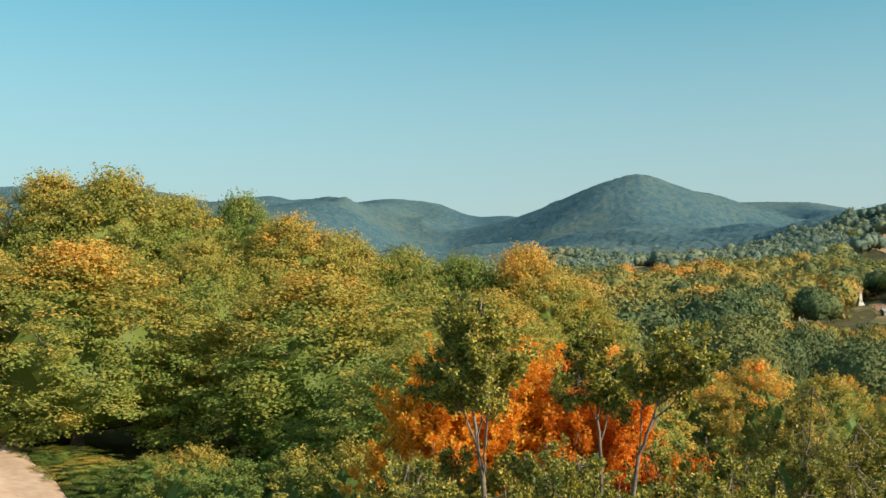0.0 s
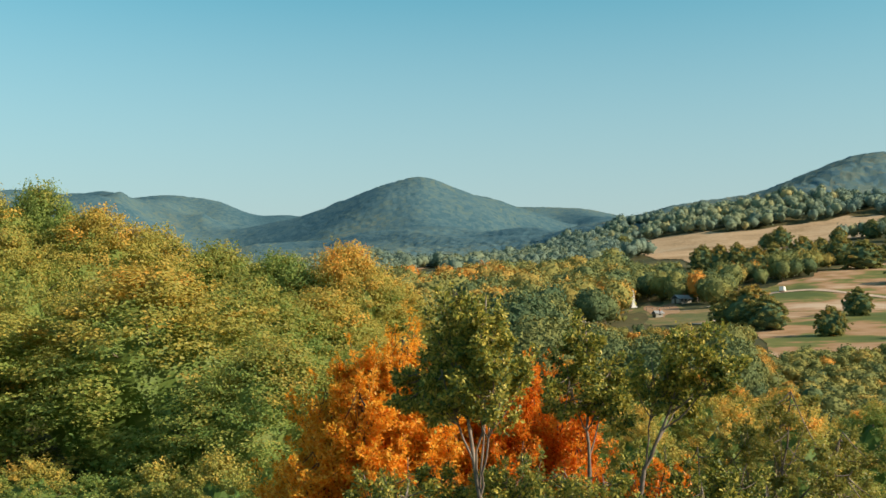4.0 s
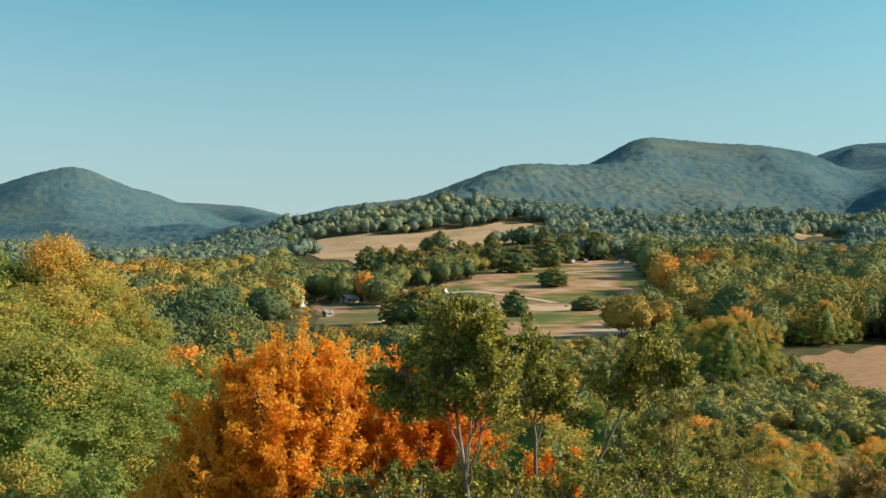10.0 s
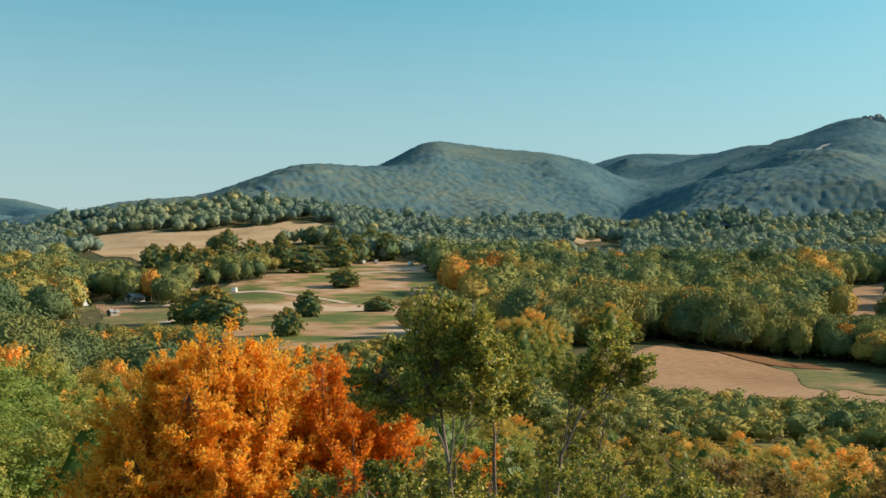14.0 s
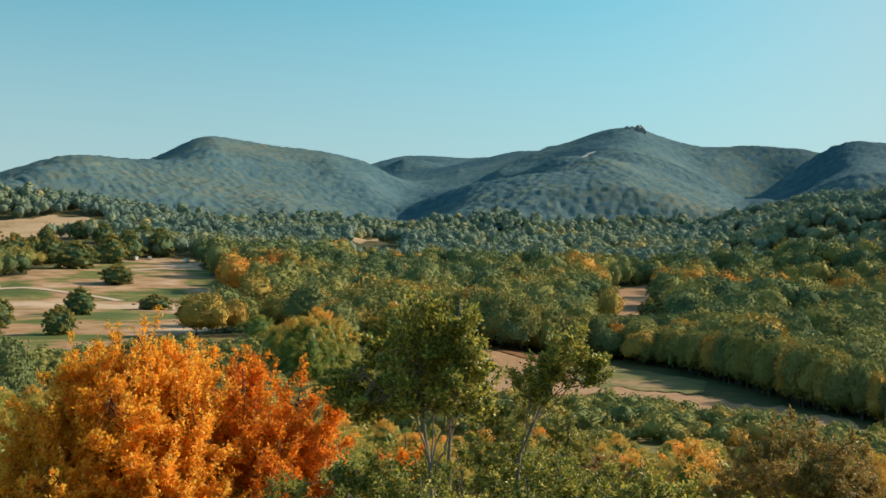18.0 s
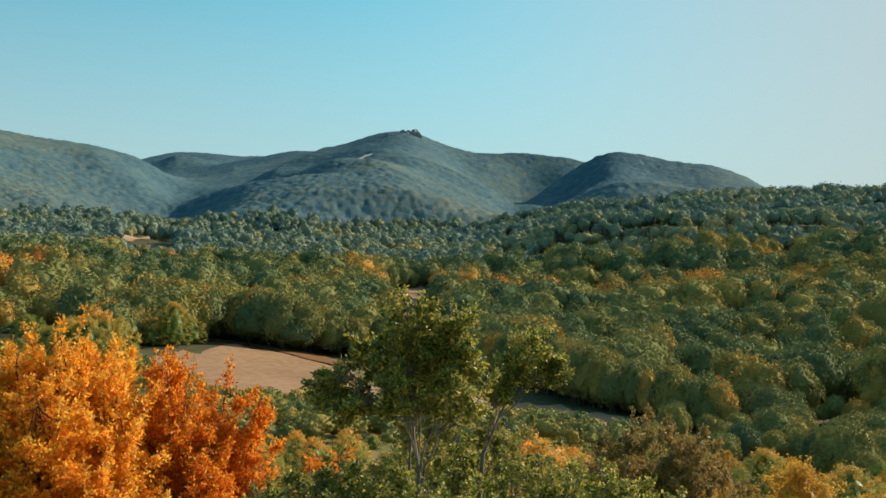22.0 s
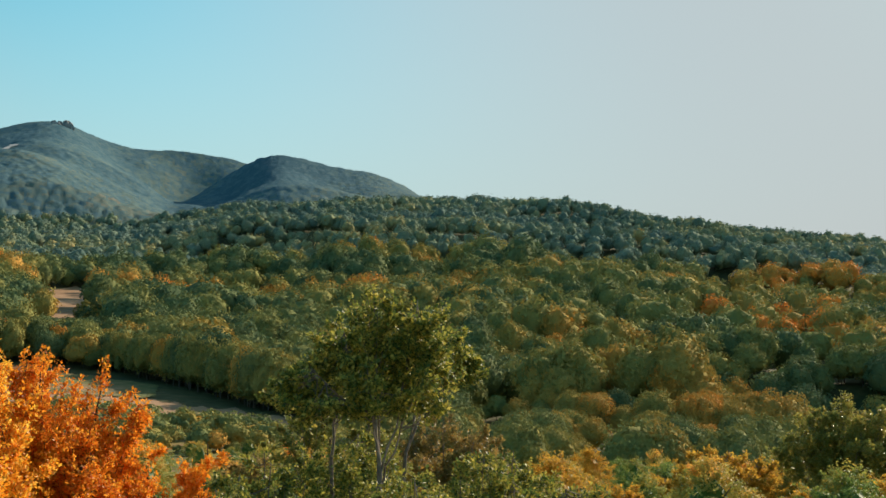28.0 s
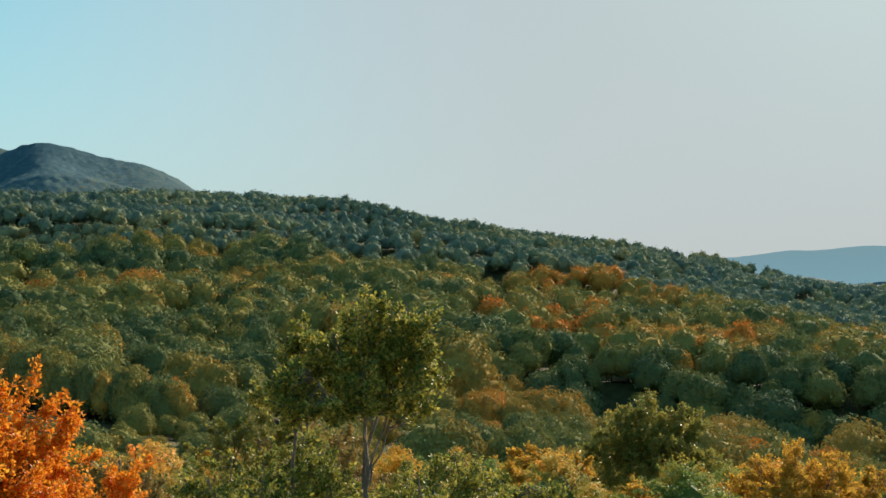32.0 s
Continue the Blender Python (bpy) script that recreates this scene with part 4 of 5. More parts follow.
def full_tree(name, h, width, seed, leaf_mat, label, leaf=0.15, n_leaves=60000, clumps=620, warm=0.4, top_warm=0.3, base=0.1, category="tree", ragged=0.3, flat=0.5, inner=0.52, core=0):
    """A tree with a dense crown of overlapping leafy boughs in layers, at the origin."""
    r = np.random.default_rng(seed)
    root = new(name)
    tagged(root, label, category)
    tr = bend(np.zeros(3), np.array([r.normal() * 0.2, r.normal() * 0.2, h * 0.85]), r, 0.06, 8)
    v, f = tube(tr, np.linspace(h * 0.02, h * 0.004, 8), 7)
    part("trunk", mesh_from("trunk", v, f, [M_BARK], smooth=True), root)
    lean = r.uniform(0, 2 * math.pi, 3)

    def profile(u, an):
        p = np.sin(math.pi * np.minimum(1, 0.2 + 0.8 * u)) ** 0.7
        return width / 2 * p * (1 + 0.10 * np.sin(2 * an + lean[0]) + 0.09 * np.sin(3 * an + 7 * u + lean[1]) + 0.08 * np.sin(5 * an - 9 * u + lean[2]))

    per = n_leaves // clumps
    u = (np.arange(clumps) + r.random(clumps)) / clumps
    an = np.arange(clumps) * 2.399963 + r.normal(size=clumps) * 0.4
    rad = profile(u, an) * r.uniform(0.62, 1.0 + ragged * 0.4, clumps)
    c0 = np.stack([np.cos(an) * rad, np.sin(an) * rad, h * (base + (0.95 - base) * u)], 1)
    for k in range(2, clumps, clumps // 14):
        p0 = tr[max(1, min(7, int(c0[k, 2] / h * 7.4)))] * (1, 1, 0.85)
        v, f = tube(bend(p0, c0[k], r, 0.008 * width, 5), np.linspace(h * 0.007, h * 0.002, 5), 5)
        part("limb", mesh_from("limb", v, f, [M_BARK], smooth=True), root)
    size = width * r.uniform(0.045, 0.095, clumps)
    w = r.normal(size=(clumps, per, 3))
    w *= (r.random((clumps, per, 1)) ** 0.5) / np.linalg.norm(w, axis=2)[:, :, None]
    out_way = np.stack([np.cos(an), np.sin(an), np.zeros(clumps)], 1)
    off = w * size[:, None, None] * np.array((1, 1, flat))
    # boughs droop towards their tips, and stand upright at the top
    slope = np.interp(u, [0, 0.6, 0.9, 1], [-0.45, -0.2, 0.5, 1.2])
    off[:, :, 2] += np.einsum("kpi,ki->kp", off, out_way) * slope[:, None]
    c = (c0[:, None] + off).reshape(-1, 3)
    out = (w + out_way[:, None] * 0.6 + (0, 0, 0.5)).reshape(-1, 3)
    out /= np.linalg.norm(out, axis=1)[:, None] + 1e-6
    v, f = leaves(c, out, leaf, r, narrow=0.7, jitter=0.55)
    # inside of the crown: a closed core, its shade put into the tone
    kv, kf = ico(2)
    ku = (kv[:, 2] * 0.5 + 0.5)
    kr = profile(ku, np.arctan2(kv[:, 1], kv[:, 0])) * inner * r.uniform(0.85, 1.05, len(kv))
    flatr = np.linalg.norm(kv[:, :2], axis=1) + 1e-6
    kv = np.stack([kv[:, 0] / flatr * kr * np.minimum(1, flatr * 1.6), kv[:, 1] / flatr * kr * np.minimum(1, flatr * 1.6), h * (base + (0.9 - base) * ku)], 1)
    lump = r.normal(0, 0.06, clumps)
    glow = np.clip((u - 0.35) / 0.6, 0, 1) ** 1.5
    tone = np.repeat(warm + top_warm * glow + lump + (r.random(clumps) < 0.06) * 0.14, per)
    lf = np.concatenate([f[:, [0, 1, 2]], f[:, [0, 2, 3]]])
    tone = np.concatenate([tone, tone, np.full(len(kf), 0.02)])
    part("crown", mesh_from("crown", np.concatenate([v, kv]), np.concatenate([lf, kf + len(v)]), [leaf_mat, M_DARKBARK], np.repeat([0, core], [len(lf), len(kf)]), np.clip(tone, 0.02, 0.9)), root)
    return root


# the grove that the camera circles
spray_tree("young_tree", 0, 0, 10.1, [(-0.03, 0.05, 12.25, 0.36, 0.42, 1.0), (0.2, -0.55, 12.15, 0.36, 0.42, 0.9), (0.3, 0.1, 11.75, 0.6, 0.45, 1.2), (-0.35, 0.85, 11.3, 0.5, 0.36, 0.9), (0.05, 0.5, 11.75, 0.48, 0.4, 0.9), (0.35, -0.5, 11.55, 0.5, 0.42, 1.0), (-0.2, 0.1, 11.35, 0.5, 0.3, 0.7), (0.1, 1.25, 11.25, 0.35, 0.25, 0.4)], 11, M_GREENLEAF, M_BARK, "slender young tree with glossy green leaves and forked grey stems", 0.06, 23, 28, 7, 0.7, 0.045, (0.5, -0.22), 1.0, 0.21)
spray_tree("young_tree", 2.0, 1.1, 10.2, [(0, 0, 11.8, 0.42, 0.42, 1.0), (0.35, 0.1, 11.4, 0.42, 0.35, 0.9), (-0.35, -0.1, 11.3, 0.4, 0.35, 0.8), (0.1, -0.2, 10.95, 0.5, 0.3, 0.6)], 12, M_GREENLEAF, M_BARK, "slender young tree with olive green leaves beside its taller neighbour", 0.06, 18, 25, 7, 0.7, 0.036, (0, 0), 0.9, 0.22)
spray_tree("young_tree", 2.5, -0.1, 10.3, [(0.45, -0.25, 11.85, 0.42, 0.32, 1.0), (0.1, 0.0, 11.45, 0.42, 0.32, 0.9), (0.8, -0.45, 11.55, 0.36, 0.26, 0.7), (0.6, 0.3, 11.35, 0.36, 0.3, 0.6)], 13, M_GREENLEAF, M_BARK, "leaning thin-crowned young tree with pale bare lower stem", 0.06, 16, 25, 7, 0.7, 0.036, (-0.5, 0.25), 0.9, 0.22)
spray_tree("young_tree", 5.6, 2.2, 8.2, [(0, 0, 10.4, 0.7, 0.9, 1.2), (0.7, -0.5, 9.9, 0.7, 0.8, 1.0), (-0.6, 0.4, 9.8, 0.7, 0.8, 1.0), (0.3, 0.9, 9.6, 0.7, 0.8, 1.0), (0.2, -1.0, 9.4, 0.7, 0.8, 1.0), (-0.8, -0.4, 9.2, 0.7, 0.7, 0.9), (1.2, 0.3, 9.0, 0.7, 0.7, 0.9)], 14, M_OLIVELEAF, M_BARK, "fine-leaved olive green tree turning brown at the top", 0.055, 18, 18, 12, 0.8, 0.05)
spray_tree("maple_tree", 0.35, 7.0, 7.2, [(0.1, -0.3, 10.95, 0.75, 1.25, 1.5), (-0.65, 0.15, 10.75, 0.7, 1.2, 1.4), (0.8, -0.2, 10.7, 0.7, 1.2, 1.3), (0.1, 0.7, 10.7, 0.75, 1.2, 1.3), (-1.35, 0.4, 10.2, 0.65, 1.0, 1.2), (-0.9, -0.7, 10.3, 0.7, 1.0, 1.2), (0.5, -1.0, 10.2, 0.7, 1.05, 1.2), (1.1, 0.7, 10.2, 0.8, 1.0, 1.1), (-0.7, 1.1, 10.0, 0.8, 0.9, 1.1), (-1.6, -0.2, 9.2, 0.9, 0.9, 1.2), (-0.3, -1.4, 9.2, 0.9, 0.9, 1.2), (1.2, -1.0, 9.2, 0.9, 0.9, 1.1), (-1.7, 1.0, 9.0, 0.9, 0.9, 1.1), (0.2, 0.0, 9.5, 1.0, 0.9, 1.2), (1.45, 0.0, 10.6, 0.65, 1.0, 1.2), (1.6, -0.6, 9.6, 0.7, 0.9, 1.1)], 15, M_ORANGE, M_DARKBARK, "bushy maple in full bright orange autumn leaf", 0.066, 54, 32, 7, 1.4, 0.08, (0, 0), 1.1, 0.32)
spray_tree("maple_tree", 2.5, 6.0, 7.4, [(0.2, 0.5, 10.95, 0.5, 0.95, 1.1), (-0.4, 0.0, 10.6, 0.55, 1.0, 1.1), (0.5, -0.5, 10.4, 0.5, 0.9, 1.0), (0.75, -1.05, 10.2, 0.4, 0.8, 0.8), (-0.3, -0.8, 9.9, 0.6, 0.8, 1.0), (0.9, 0.3, 9.8, 0.6, 0.8, 1.0), (0.2, -0.2, 9.3, 0.9, 0.8, 1.2), (0.8, -1.2, 9.1, 0.7, 0.7, 1.0), (-0.7, -1.1, 9.0, 0.7, 0.7, 1.0)], 16, M_REDORANGE, M_DARKBARK, "maple with deep red-orange autumn leaves", 0.066, 30, 28, 7, 1.4, 0.06, (0, 0), 1.15, 0.3)
spray_tree("maple_tree", 4.3, 4.2, 7.4, [(0, 0, 9.6, 0.5, 0.7, 1.0), (0.4, 0.2, 9.1, 0.5, 0.6, 0.9), (-0.4, -0.1, 9.0, 0.5, 0.6, 0.9), (0.1, -0.3, 8.5, 0.6, 0.6, 0.9)], 17, M_REDORANGE, M_DARKBARK, "small maple in orange leaf under the green trees", 0.075, 14, 14, 11, 1.0, 0.05)
for sx, sy, st, sw, ss in [(-0.8, -0.6, 10.35, 1.0, 21), (1.5, -1.2, 10.45, 0.9, 22), (-0.5, 1.4, 10.45, 1.0, 24), (3.7, 1.3, 10.5, 1.1, 23), (3.4, -1.3, 10.3, 0.9, 25), (0.7, 0.6, 10.3, 0.9, 26), (-1.9, 0.6, 9.7, 1.0, 27), (2.2, -2.3, 9.9, 0.9, 28), (4.6, -0.6, 9.9, 1.0, 29), (1.4, 2.0, 10.4, 1.0, 30), (6.0, -1.5, 9.4, 1.1, 31)]:
    spray_tree("shrub", sx, sy, 7.6, [(0, 0, st - 0.35, sw * 0.5, 0.35, 0.9), (sw * 0.5, -sw * 0.3, st - 0.6, sw * 0.5, 0.4, 1.0), (-sw * 0.5, sw * 0.4, st - 0.7, sw * 0.55, 0.45, 1.0), (-sw * 0.2, -sw * 0.6, st - 0.9, sw * 0.6, 0.5, 1.0), (sw * 0.3, sw * 0.6, st - 1.0, sw * 0.6, 0.5, 1.0), (0, 0, st - 1.4, sw * 0.9, 0.6, 1.2)], ss, M_GREENLEAF, M_BARK, "loose green undergrowth shrub at the foot of the young trees", 0.06, 12, 15, 11, 0.6, 0.025, reach=0.24, category="shrub")
# bushes and small trees further down the slope
spray_tree("brown_tree", 20.0, 3.0, 5.5, [(0, 0, 8.9, 0.9, 0.95, 1.3), (-1.0, 0.8, 8.5, 0.9, 0.9, 1.2), (0.8, -1.0, 8.4, 0.9, 0.9, 1.2), (-0.4, -0.9, 8.2, 0.9, 0.9, 1.2), (0.6, 1.3, 7.9, 1.0, 0.9, 1.2), (-0.2, 1.9, 7.6, 0.9, 0.9, 1.1), (0.5, -2.0, 7.5, 0.9, 0.9, 1.1), (0.0, 0.0, 7.4, 1.4, 0.9, 1.4)], 41, M_BROWNLEAF, M_BARK, "brown-olive thin-leaved tree with upright bare twigs", 0.09, 22, 16, 9, 1.6, 0.08, (0, 0), 1.0, 0.3)
spray_tree("upright_tree", 52.0, -13.7, 2.5, [(0, 0, 7.3, 1.5, 1.8, 1.5), (-0.5, 2.0, 6.6, 1.5, 1.9, 1.4), (0.3, -2.2, 6.4, 1.5, 1.9, 1.4), (-1.2, -0.5, 5.6, 1.8, 1.8, 1.4), (0.2, 3.0, 4.6, 1.5, 1.8, 1.3), (0, -3.0, 4.4, 1.5, 1.8, 1.3), (-1.0, 1.0, 4.2, 2.0, 1.8, 1.4)], 42, M_OLIVELEAF, M_BARK, "broad upright tree in olive green leaf", 0.16, 30, 18, 9, 1.3, 0.14, (0, 0), 0.5, 0.5)
for gx, gy, gt, gw, gs, gm in [(45.6, -6.8, 6.6, 2.6, 51, 0), (16.5, -10.8, 9.3, 1.6, 52, 0), (20.5, -13.5, 8.7, 1.7, 60, 0), (27.7, -8.6, 7.0, 1.4, 53, 0), (38.5, -4.6, 6.3, 2.2, 54, 0), (30.5, -2.0, 6.6, 1.7, 55, 0), (34.0, -15.5, 6.7, 2.0, 56, 0), (26.0, -14.2, 7.6, 1.7, 57, 1), (16.1, 7.5, 9.0, 1.5, 58, 2), (20.5, 9.0, 8.2, 1.8, 59, 2)]:
    spray_tree("autumn_bush", gx, gy, gt - 2.6, [(0, 0, gt - 0.8, gw * 0.55, 0.75, 1.2), (gw * 0.4, gw * 0.5, gt - 1.2, gw * 0.5, 0.8, 1.1), (-gw * 0.4, -gw * 0.6, gt - 1.3, gw * 0.5, 0.8, 1.1), (-gw * 0.5, gw * 0.4, gt - 1.6, gw * 0.55, 0.8, 1.1), (gw * 0.3, -gw * 0.7, gt - 1.8, gw * 0.55, 0.8, 1.1), (0, 0, gt - 2.3, gw * 0.9, 0.9, 1.4)], gs, (M_GOLD, M_OLIVELEAF, M_BROWNLEAF)[gm], M_BARK, ("bush in golden orange leaf on the slope", "dense olive green bush on the slope", "russet brown bush on the slope")[gm], 0.06 + 0.002 * gx, 20, 16, 9, 1.0, 0.05, (0, 0), 0.5, 0.3, category="bush")

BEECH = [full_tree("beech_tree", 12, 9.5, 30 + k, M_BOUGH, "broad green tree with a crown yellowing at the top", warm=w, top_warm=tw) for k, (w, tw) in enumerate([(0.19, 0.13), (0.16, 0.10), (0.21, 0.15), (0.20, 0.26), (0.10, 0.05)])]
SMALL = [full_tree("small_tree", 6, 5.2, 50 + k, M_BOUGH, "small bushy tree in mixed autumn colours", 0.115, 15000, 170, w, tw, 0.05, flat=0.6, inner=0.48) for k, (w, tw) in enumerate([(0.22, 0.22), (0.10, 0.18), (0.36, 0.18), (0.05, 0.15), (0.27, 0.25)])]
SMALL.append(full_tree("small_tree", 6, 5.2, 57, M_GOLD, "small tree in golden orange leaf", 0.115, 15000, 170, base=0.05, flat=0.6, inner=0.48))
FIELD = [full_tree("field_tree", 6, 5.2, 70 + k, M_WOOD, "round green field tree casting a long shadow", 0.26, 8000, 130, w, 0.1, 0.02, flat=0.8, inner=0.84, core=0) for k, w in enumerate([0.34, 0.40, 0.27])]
placed = set()


def plant(stock, k, x, y, top, width, turn, label="", group=""):
    """A copy of one of the stock trees, scaled to its place; the first of each stands in itself."""
    ob = stock[k]
    h0, w0 = (12, 9.5) if stock is BEECH else (6, 5.2)
    z = float(ground(x, y)) - 0.15
    m = pose(x, y, z, 0, 0, turn) @ Matrix.Diagonal((width / w0, width / w0, (top - z) / h0 / 0.98, 1))
    if ob.name in placed:
        ob = copy_thing(ob, m @ Matrix.Diagonal((*(1 / q for q in ob.scale), 1)))
    else:
        placed.add(ob.name)
        ob.matrix_basis = m
    if label:
        ob["label"] = label
    if group:
        ob["group"] = group
    return ob


# the wood on the rise: bearing, distance, elevation of the top in degrees, width, kind
RISE = [(-23.5, 86, 6.6, 10.8, 1), (-19.2, 81, 7.9, 10.8, 0), (-16.3, 78, 8.1, 11.4, 1), (-13.2, 81, 7.0, 10.8, 2), (-10.2, 83, 7.1, 8.4, 4), (-7.8, 78, 6.1, 10.2, 2), (-5, 81, 5.2, 10.2, 1), (-2, 83, 4.5, 10.2, 1), (1, 83, 4.1, 10.2, 4), (4.2, 81, 4.6, 9.6, 3), (6.4, 83, 2.9, 9.0, 2),
        (-22.5, 57, 4.2, 9.0, 0), (-17.8, 52, 4.7, 10.8, 3), (-6.4, 50, 3.3, 11.4, 3), (-12.2, 63, 4.9, 7.8, 0), (-1.2, 59, 2.7, 9.0, 1), (2.4, 62, 2.3, 9.0, 2), (-26, 63, 6, 10.1, 0), (-30, 78, 7, 10.8, 1), (-1.0, 42, -0.2, 7.3, 1), (3.8, 47, -0.6, 7.3, 4)]
for k, (ba, bd, be, bw, kind) in enumerate(RISE):
    bx, by = -0.3 + bd * math.sin(radians(ba)), -16.1 + bd * math.cos(radians(ba))
    far_ = math.hypot(bx + 0.3, by + 16.1)
    plant(BEECH, kind, bx, by, EYE + far_ * math.tan(radians(be)), bw * 1.15, 137 * k, group="trees on the rise")

# low bushes along the foot of the wood, by the road
for k, (ba, bd, be, bw) in enumerate([(-18.9, 48, -5.0, 4.2), (-17.3, 44, -5.6, 4.4), (-15.8, 41, -6.2, 4.2), (-14.3, 40, -5.6, 4.0), (-12.2, 37, -5.2, 3.8), (-10, 35, -6.0, 4.2), (-7.4, 34, -5.6, 4.2), (-4.6, 33, -5.2, 4.0), (-2.0, 31, -5.4, 3.8), (-12.2, 31, -8.0, 2.8)]):
    bx, by = -0.3 + bd * math.sin(radians(ba)), -16.1 + bd * math.cos(radians(ba))
    plant(SMALL, (1, 0, 3)[k % 3], bx, by, EYE + bd * math.tan(radians(be)), bw, 83 * k, "low green roadside bush", "roadside bushes")



def scatter_small():
    """Small trees and bushes on the slope between the grove and the valley."""
    r = np.random.default_rng(5)
    spots = []
    while len(spots) < 215:
        a_, d = r.uniform(6, 116), math.sqrt(r.uniform(24 ** 2, 112 ** 2))
        x, y = polar(a_, d)
        if all(math.hypot(x - p, y - q) > 3.6 for p, q in spots):
            spots.append((x, y))
            ceil = np.interp(a_, [6, 14, 20, 30, 48, 66, 80, 116], [1.5, 0.2, -0.8, -2.0, -4.2, -5.0, -5.2, -5.4]) - r.uniform(0, 1.6)
            z = float(ground(x, y))
            top = min(EYE + (d + 14) * math.tan(radians(ceil)), z + r.uniform(4.5, 9))
            h = max(1.6, top - z)
            plant(SMALL, ([1, 0, 2, 0, 4, 2, 0, 4] if a_ < 75 else [5, 0, 2, 3, 4, 5, 5, 1])[r.integers(0, 8)], x, y, z + h, max(2.6, h * r.uniform(0.8, 1.15)), r.uniform(0, 360), group="bushy trees on the slope")


scatter_small()


def build_road():
    """The pale dirt road that curves past the rise."""
    line = np.array([(-38, 62), (-30, 52), (-23.5, 41.6), (-18, 29.9), (-12.2, 20.3), (-8.5, 10), (-7.5, 0), (-8.5, -12), (-11, -26)], float)
    t = np.linspace(0, len(line) - 1, 90)
    mid = np.stack([np.interp(t, np.arange(len(line)), line[:, k]) for k in (0, 1)], 1)
    k = np.ones(9) / 9
    mid = np.stack([np.convolve(np.pad(mid[:, i], 4, mode="edge"), k, "valid") for i in (0, 1)], 1)
    way = np.gradient(mid, axis=0)
    way /= np.linalg.norm(way, axis=1)[:, None]
    side = np.stack([way[:, 1], -way[:, 0]], 1)
    cols = np.linspace(-0.6, 5.4, 13)
    vs = []
    for c in cols:
        w = np.array([0.35 * noise.noise(Vector((p * 0.4, q * 0.4, 1.0))) for p, q in mid]) if c in (cols[0], cols[-1]) else 0
        xy = mid + side * np.reshape(c + w, (-1, 1))
        rut = 0.08 * math.cos((c - 2.4) * 2.6) + 0.12
        vs.append(np.column_stack([xy, ground(xy[:, 0], xy[:, 1]) + rut]))
    v = np.concatenate(vs)
    n = len(mid)
    i, j = np.meshgrid(np.arange(len(cols) - 1), np.arange(n - 1), indexing="ij")
    p = (i * n + j).ravel()
    f = np.stack([p, p + 1, p + n + 1, p + n], 1)
    tagged(new("road", mesh_from("road", v, f, [M_DIRT], smooth=True)), "pale dusty dirt road curving past the trees", "road", kind="structure")


build_road()


# ---- bushes and trees that stand singly on the open land: bearing, distance, height, width, kind ----
for k, (ba, bd, bh, bw, kind) in enumerate([(24.36, 660, 13, 13, 1), (25.22, 629, 14, 12, 4), (26.07, 627, 14, 12, 1), (26.93, 599, 13, 12, 4), (27.79, 617, 13, 12, 1), (29.21, 645, 14, 12, 4), (30.06, 661, 12, 11, 4), (30.9, 648, 13, 12, 1), (32.02, 595, 12, 18, 1), (33.7, 654, 14, 13, 1), (34.53, 682, 15, 13, 3), (35.35, 749, 16, 14, 3), (36.17, 709, 15, 14, 3),
                                              (28.35, 556, 10, 8, 3), (31.99, 365, 8, 8, 1), (30.86, 293, 7, 7, 4), (33.96, 509, 8, 14, 1), (35.71, 401, 5, 10, 1), (26.91, 326, 11, 15, 4), (27.7, 316, 8.5, 11, 1), (26.0, 342, 9, 12, 4), (20.34, 829, 14, 14, 3), (33.44, 866, 13, 13, 3), (32.32, 899, 12, 11, 3), (30.78, 868, 10, 10, 1), (28.08, 875, 13, 13, 1), (27.4, 880, 9, 9, 3),
                                              (61.96, 488, 11.5, 7.5, 3), (61.9, 462, 9, 7, 1), (61.2, 440, 8, 7, 1), 
                                              (42.4, 200, 11, 8.5, 0), (43.3, 198, 11.5, 8.5, 4), (44.2, 201, 12.4, 8.5, 4), (45.0, 206, 11, 7.5, 0), (41.6, 216, 8.5, 9, 0), (43.8, 216, 12, 9, 2), (47.9, 262, 9.5, 8, 4), (46.9, 262, 6, 7, 0), (48.8, 268, 6, 7, 0), (43, 238, 8, 10, 1), (40.8, 262, 6, 9, 1)]):
    bx, by = polar(ba, bd)
    plant(*((FIELD, {3: 2, 1: 0, 4: 1}[kind]) if not 40 < ba < 50 else (SMALL, kind)), bx, by, float(ground(bx, by)) + bh * (1.2 if bd > 560 else 1.1), bw * (1.35 if bd > 560 else 1.15), 71 * k, "round green field tree casting a long shadow", "field trees")


def box(x0, y0, z0, x1, y1, z1):
    v = np.array([(x, y, z) for z in (z0, z1) for x, y in ((x0, y0), (x1, y0), (x1, y1), (x0, y1))], float)
    return v, np.array([(3, 2, 1, 0), (4, 5, 6, 7), (0, 1, 5, 4), (1, 2, 6, 5), (2, 3, 7, 6), (3, 0, 4, 7)])


def place(name, a_, d, label, category, turn=0.0, lift=-0.1):
    x, y = polar(a_, d)
    ob = new(name)
    ob.matrix_basis = pose(float(x), float(y), float(ground(x, y)) + lift, 0, 0, turn)
    return tagged(ob, label, category)


def solid(name, pieces, material, parent, label=""):
    v, f = join(pieces)
    return part(name, mesh_from(name, v, f, [material]), parent, label)


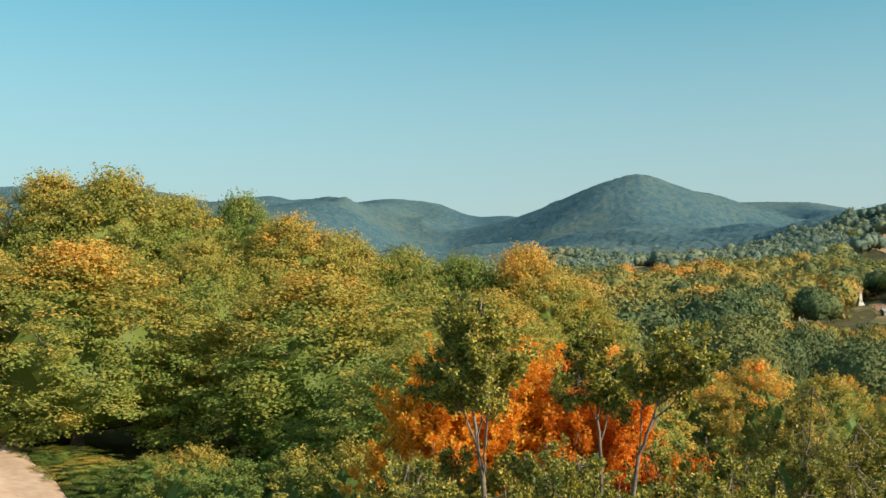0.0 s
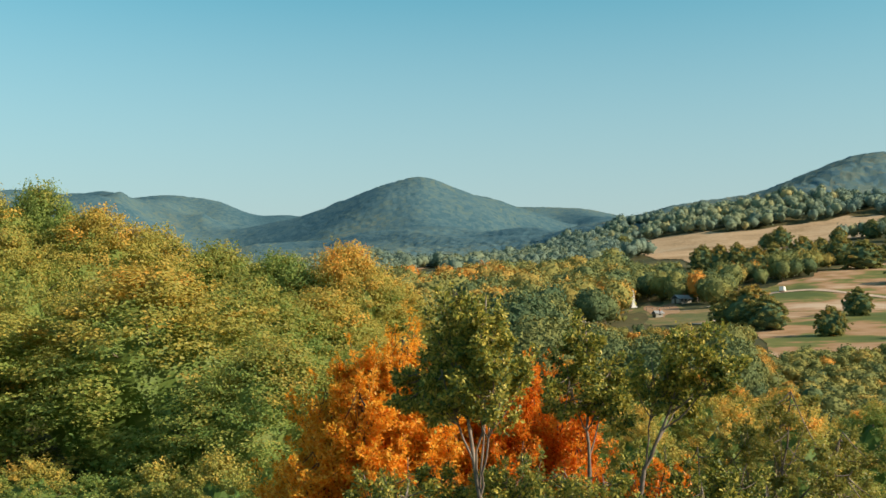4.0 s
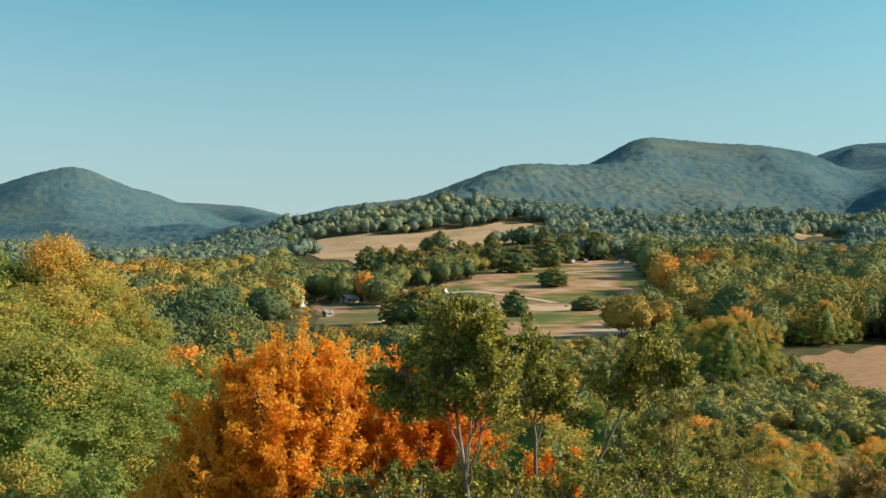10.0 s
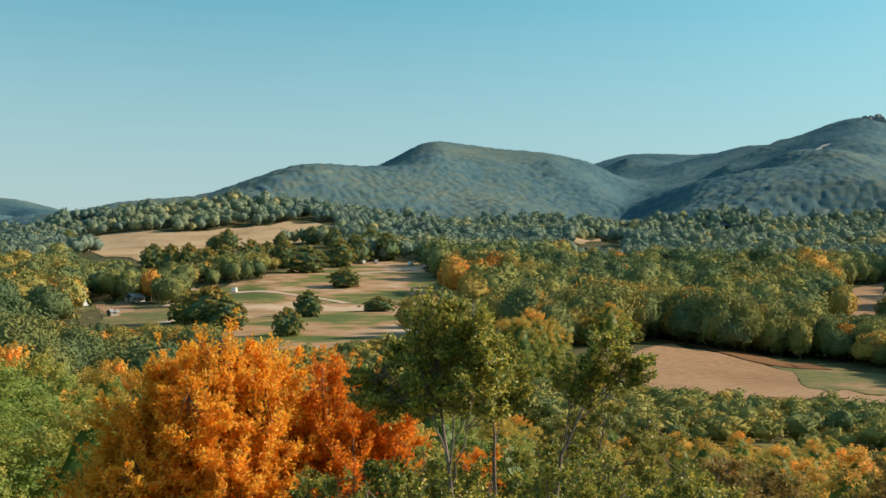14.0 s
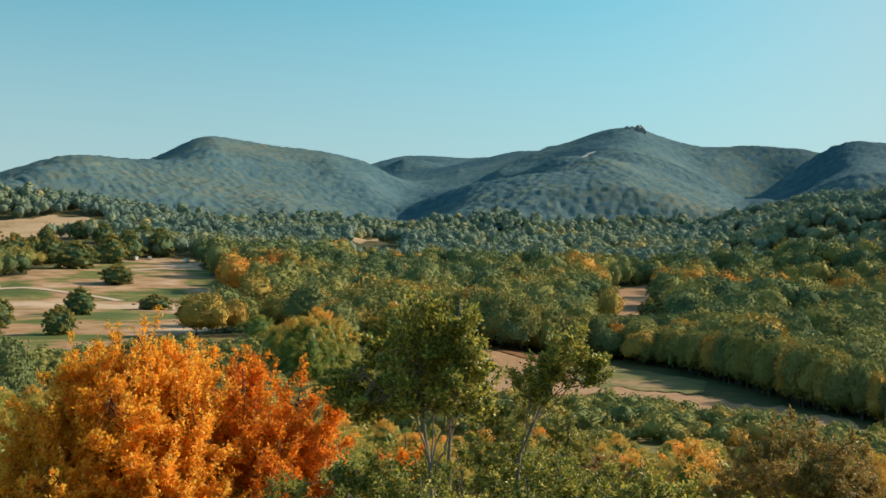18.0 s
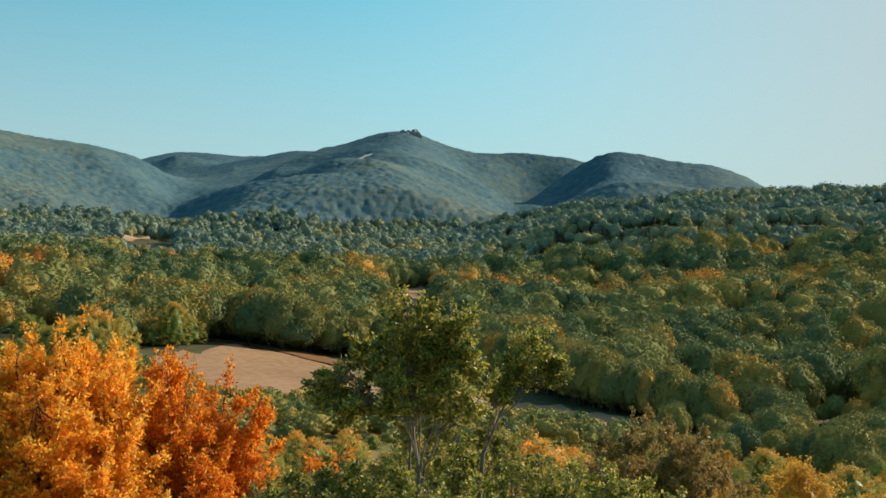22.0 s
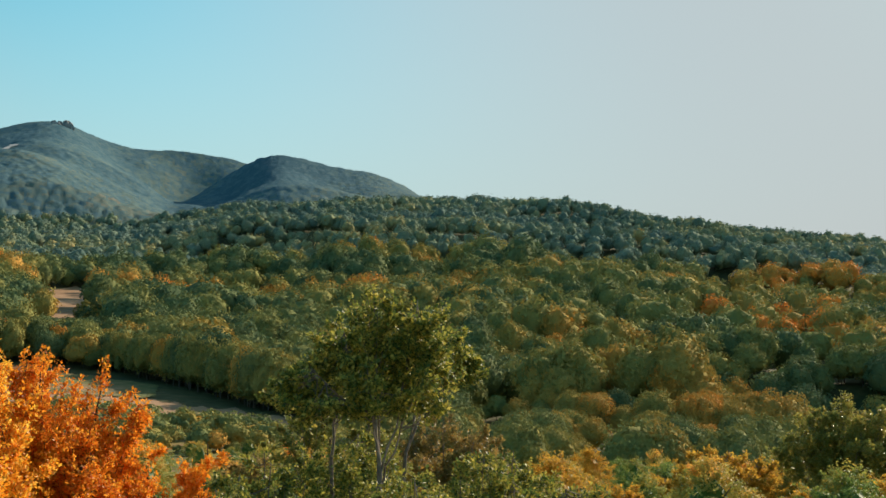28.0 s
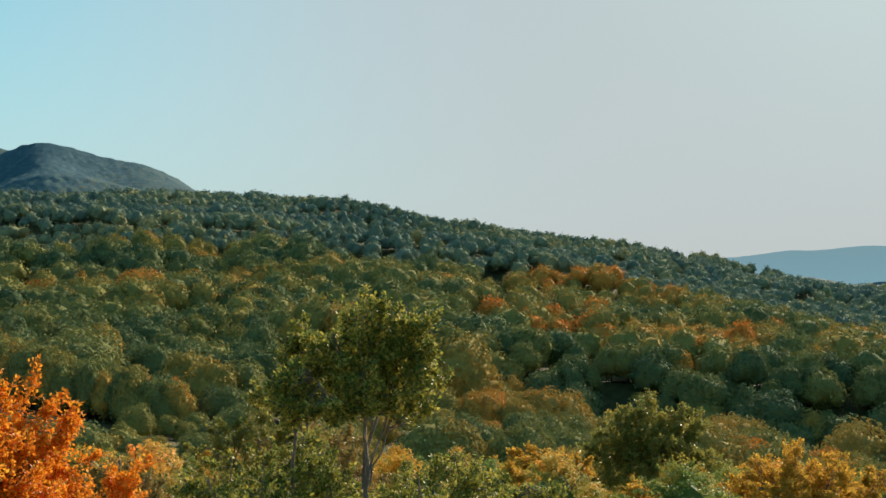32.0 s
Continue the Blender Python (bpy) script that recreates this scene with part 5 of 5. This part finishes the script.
def obelisk():
    root = place("monument", 20.92, 470, "white stone obelisk on a stepped plinth among trees", "monument")
    root.scale = (1.1, 1.1, 1.1)
    solid("plinth", [box(-1.2, -1.2, 0, 1.2, 1.2, 0.5), box(-0.85, -0.85, 0.5, 0.85, 0.85, 1.3)], M_WHITE, root)
    v = np.array([(x * w, y * w, z) for z, w in ((1.3, 0.55), (6.4, 0.32)) for x, y in ((-1, -1), (1, -1), (1, 1), (-1, 1))] + [(0, 0, 7.0)], float)
    f = np.array([(0, 1, 5), (0, 5, 4), (1, 2, 6), (1, 6, 5), (2, 3, 7), (2, 7, 6), (3, 0, 4), (3, 4, 7), (4, 5, 8), (5, 6, 8), (6, 7, 8), (7, 4, 8)])
    part("shaft", mesh_from("shaft", v, f, [M_WHITE]), root)


def house(a_, d, w, l, h, roof_mat, turn, label):
    root = place("house", a_, d, label, "house", turn)
    solid("wall", [box(-l / 2, -w / 2, 0, l / 2, w / 2, h)], M_PLASTER, root)
    o, r = 0.35, w * 0.34
    v = np.array([(-l / 2 - o, -w / 2 - o, h - 0.1), (l / 2 + o, -w / 2 - o, h - 0.1), (l / 2 + o, w / 2 + o, h - 0.1), (-l / 2 - o, w / 2 + o, h - 0.1), (-l / 2 - o, 0, h + r), (l / 2 + o, 0, h + r)], float)
    v = np.concatenate([v, v + (0, 0, 0.2)])
    f = np.array([(0, 1, 5, 4), (2, 3, 4, 5), (6, 7, 11, 10), (8, 9, 10, 11), (0, 6, 7, 1), (2, 8, 9, 3), (1, 7, 11, 5), (5, 11, 8, 2), (3, 9, 10, 4), (4, 10, 6, 0)])
    part("roof", mesh_from("roof", v, f, [roof_mat]), root)
    for side in (-1, 1):
        for x in np.arange(-l / 2 + 1.2, l / 2 - 0.8, 2.2):
            y = side * (w / 2 + 0.03)
            wnd = solid("window", [box(x, y - 0.03, 1.0, x + 0.9, y + 0.03, 2.2)], M_GLASSDARK, root)
    solid("door", [box(-l / 2 - 0.04, -0.5, 0, -l / 2, 0.5, 2.0)], M_DARKBARK, root)
    solid("chimney", [box(l * 0.2, -0.3, h, l * 0.2 + 0.5, 0.3, h + r + 0.7)], M_TILE, root)


def van(a_, d, turn, label):
    root = place("van", a_, d, label, "van", turn, 0.15)
    solid("body", [box(-2.4, -0.95, 0.35, 1.3, 0.95, 2.2), box(1.3, -0.92, 0.35, 2.4, 0.92, 1.25)], M_WHITE, root)
    solid("windscreen", [box(1.3, -0.8, 1.3, 1.36, 0.8, 2.0)], M_GLASSDARK, root)
    for x in (-1.5, 1.6):
        for y in (-0.9, 0.9):
            v, f = tube([(x, y - 0.1, 0.33), (x, y + 0.1, 0.33)], [0.33, 0.33], 10)
            part("wheel", mesh_from("wheel", v, f, [M_GLASSDARK]), root)


obelisk()
house(23.35, 475, 4.5, 7, 1.9, M_METAL, 20, "low house with grey metal roof by the green")
house(17.3, 385, 6.5, 9, 2.8, M_TILE, -30, "white house with red tile roof among trees")
house(18.4, 380, 6, 8, 3.0, M_TILE, 15, "small house with red tile roof among trees")
house(24.6, 560, 5, 6, 2.6, M_METAL, 40, "small pale house half hidden by trees")
house(22.2, 400, 2.4, 3, 1.6, M_METAL, 10, "small pale shed on the grass")
van(37.4, 668, 30, "white van parked at the top of the meadow")
van(34.9, 676, 80, "white van parked beside the trees")
van(35.6, 682, 60, "white van parked in a row beside trees")
van(28.3, 492, 50, "white van parked on the gravel track")


def fence():
    root = place("fence", 21.6, 440, "row of pale fence posts by the monument", "fence", 20)
    for k in range(9):
        solid("post", [box(k * 3.0, -0.12, 0, k * 3.0 + 0.24, 0.12, 1.9)], M_BARK, root)
    solid("rail", [box(0, -0.06, 1.3, 24.2, 0.06, 1.45)], M_BARK, root)


fence()


def crag():
    """The bare rocky top of the highest hill."""
    r = np.random.default_rng(3)
    x, y = polar(60.35, 2425)
    root = new("rocky_outcrop")
    root.location = (float(x), float(y), float(ground(x, y)) - 2)
    tagged(root, "grey fissured rock outcrop on the hill top", "rock")
    for k in range(11):
        u, w = r.uniform(-22, 20), r.uniform(-14, 6)
        hgt = r.uniform(13, 20) - abs(u) * 0.2
        v, f = ico(1)
        v = v * r.uniform(0.75, 1.15, (len(v), 1)) * np.array((r.uniform(6, 10), r.uniform(6, 10), hgt))
        c, s = math.cos(radians(-60)), math.sin(radians(-60))
        v = v + (u * c - w * s, u * s + w * c, 0)
        part("boulder", mesh_from("boulder", v, f, [M_ROCK]), root)


crag()


def far_ridge():
    """Hills on the horizon beyond the valley mouth, their haze put into colour and glow."""
    az = np.linspace(92, 150, 240)
    top = np.interp(az, [92, 99, 104.2, 107.8, 112, 120, 130, 150], [150, 250, 345, 380, 392, 400, 380, 330])
    top += np.array([9 * noise.noise(Vector((q * 0.5, 0, 0))) + 3 * noise.noise(Vector((q * 2, 3, 0))) for q in az])
    x, y = polar(az, 4650)
    low = np.stack([x, y, np.full_like(x, 60)], 1)
    high = np.stack([x, y, top], 1)
    bx, by = polar(az, 4690)
    rear = np.stack([bx, by, top - 120], 1)
    v = np.concatenate([low, high, rear])
    n = len(az)
    k = np.arange(n - 1)
    f = np.concatenate([np.stack([k + 1, k, k + n, k + n + 1], 1), np.stack([k + 1 + n, k + n, k + 2 * n, k + 2 * n + 1], 1)])
    tagged(new("backdrop", mesh_from("backdrop", v, f, [M_DISTANCE], smooth=True)), "hills far off on the horizon, with a pale blue glow for haze", "hills", kind="structure")


far_ridge()
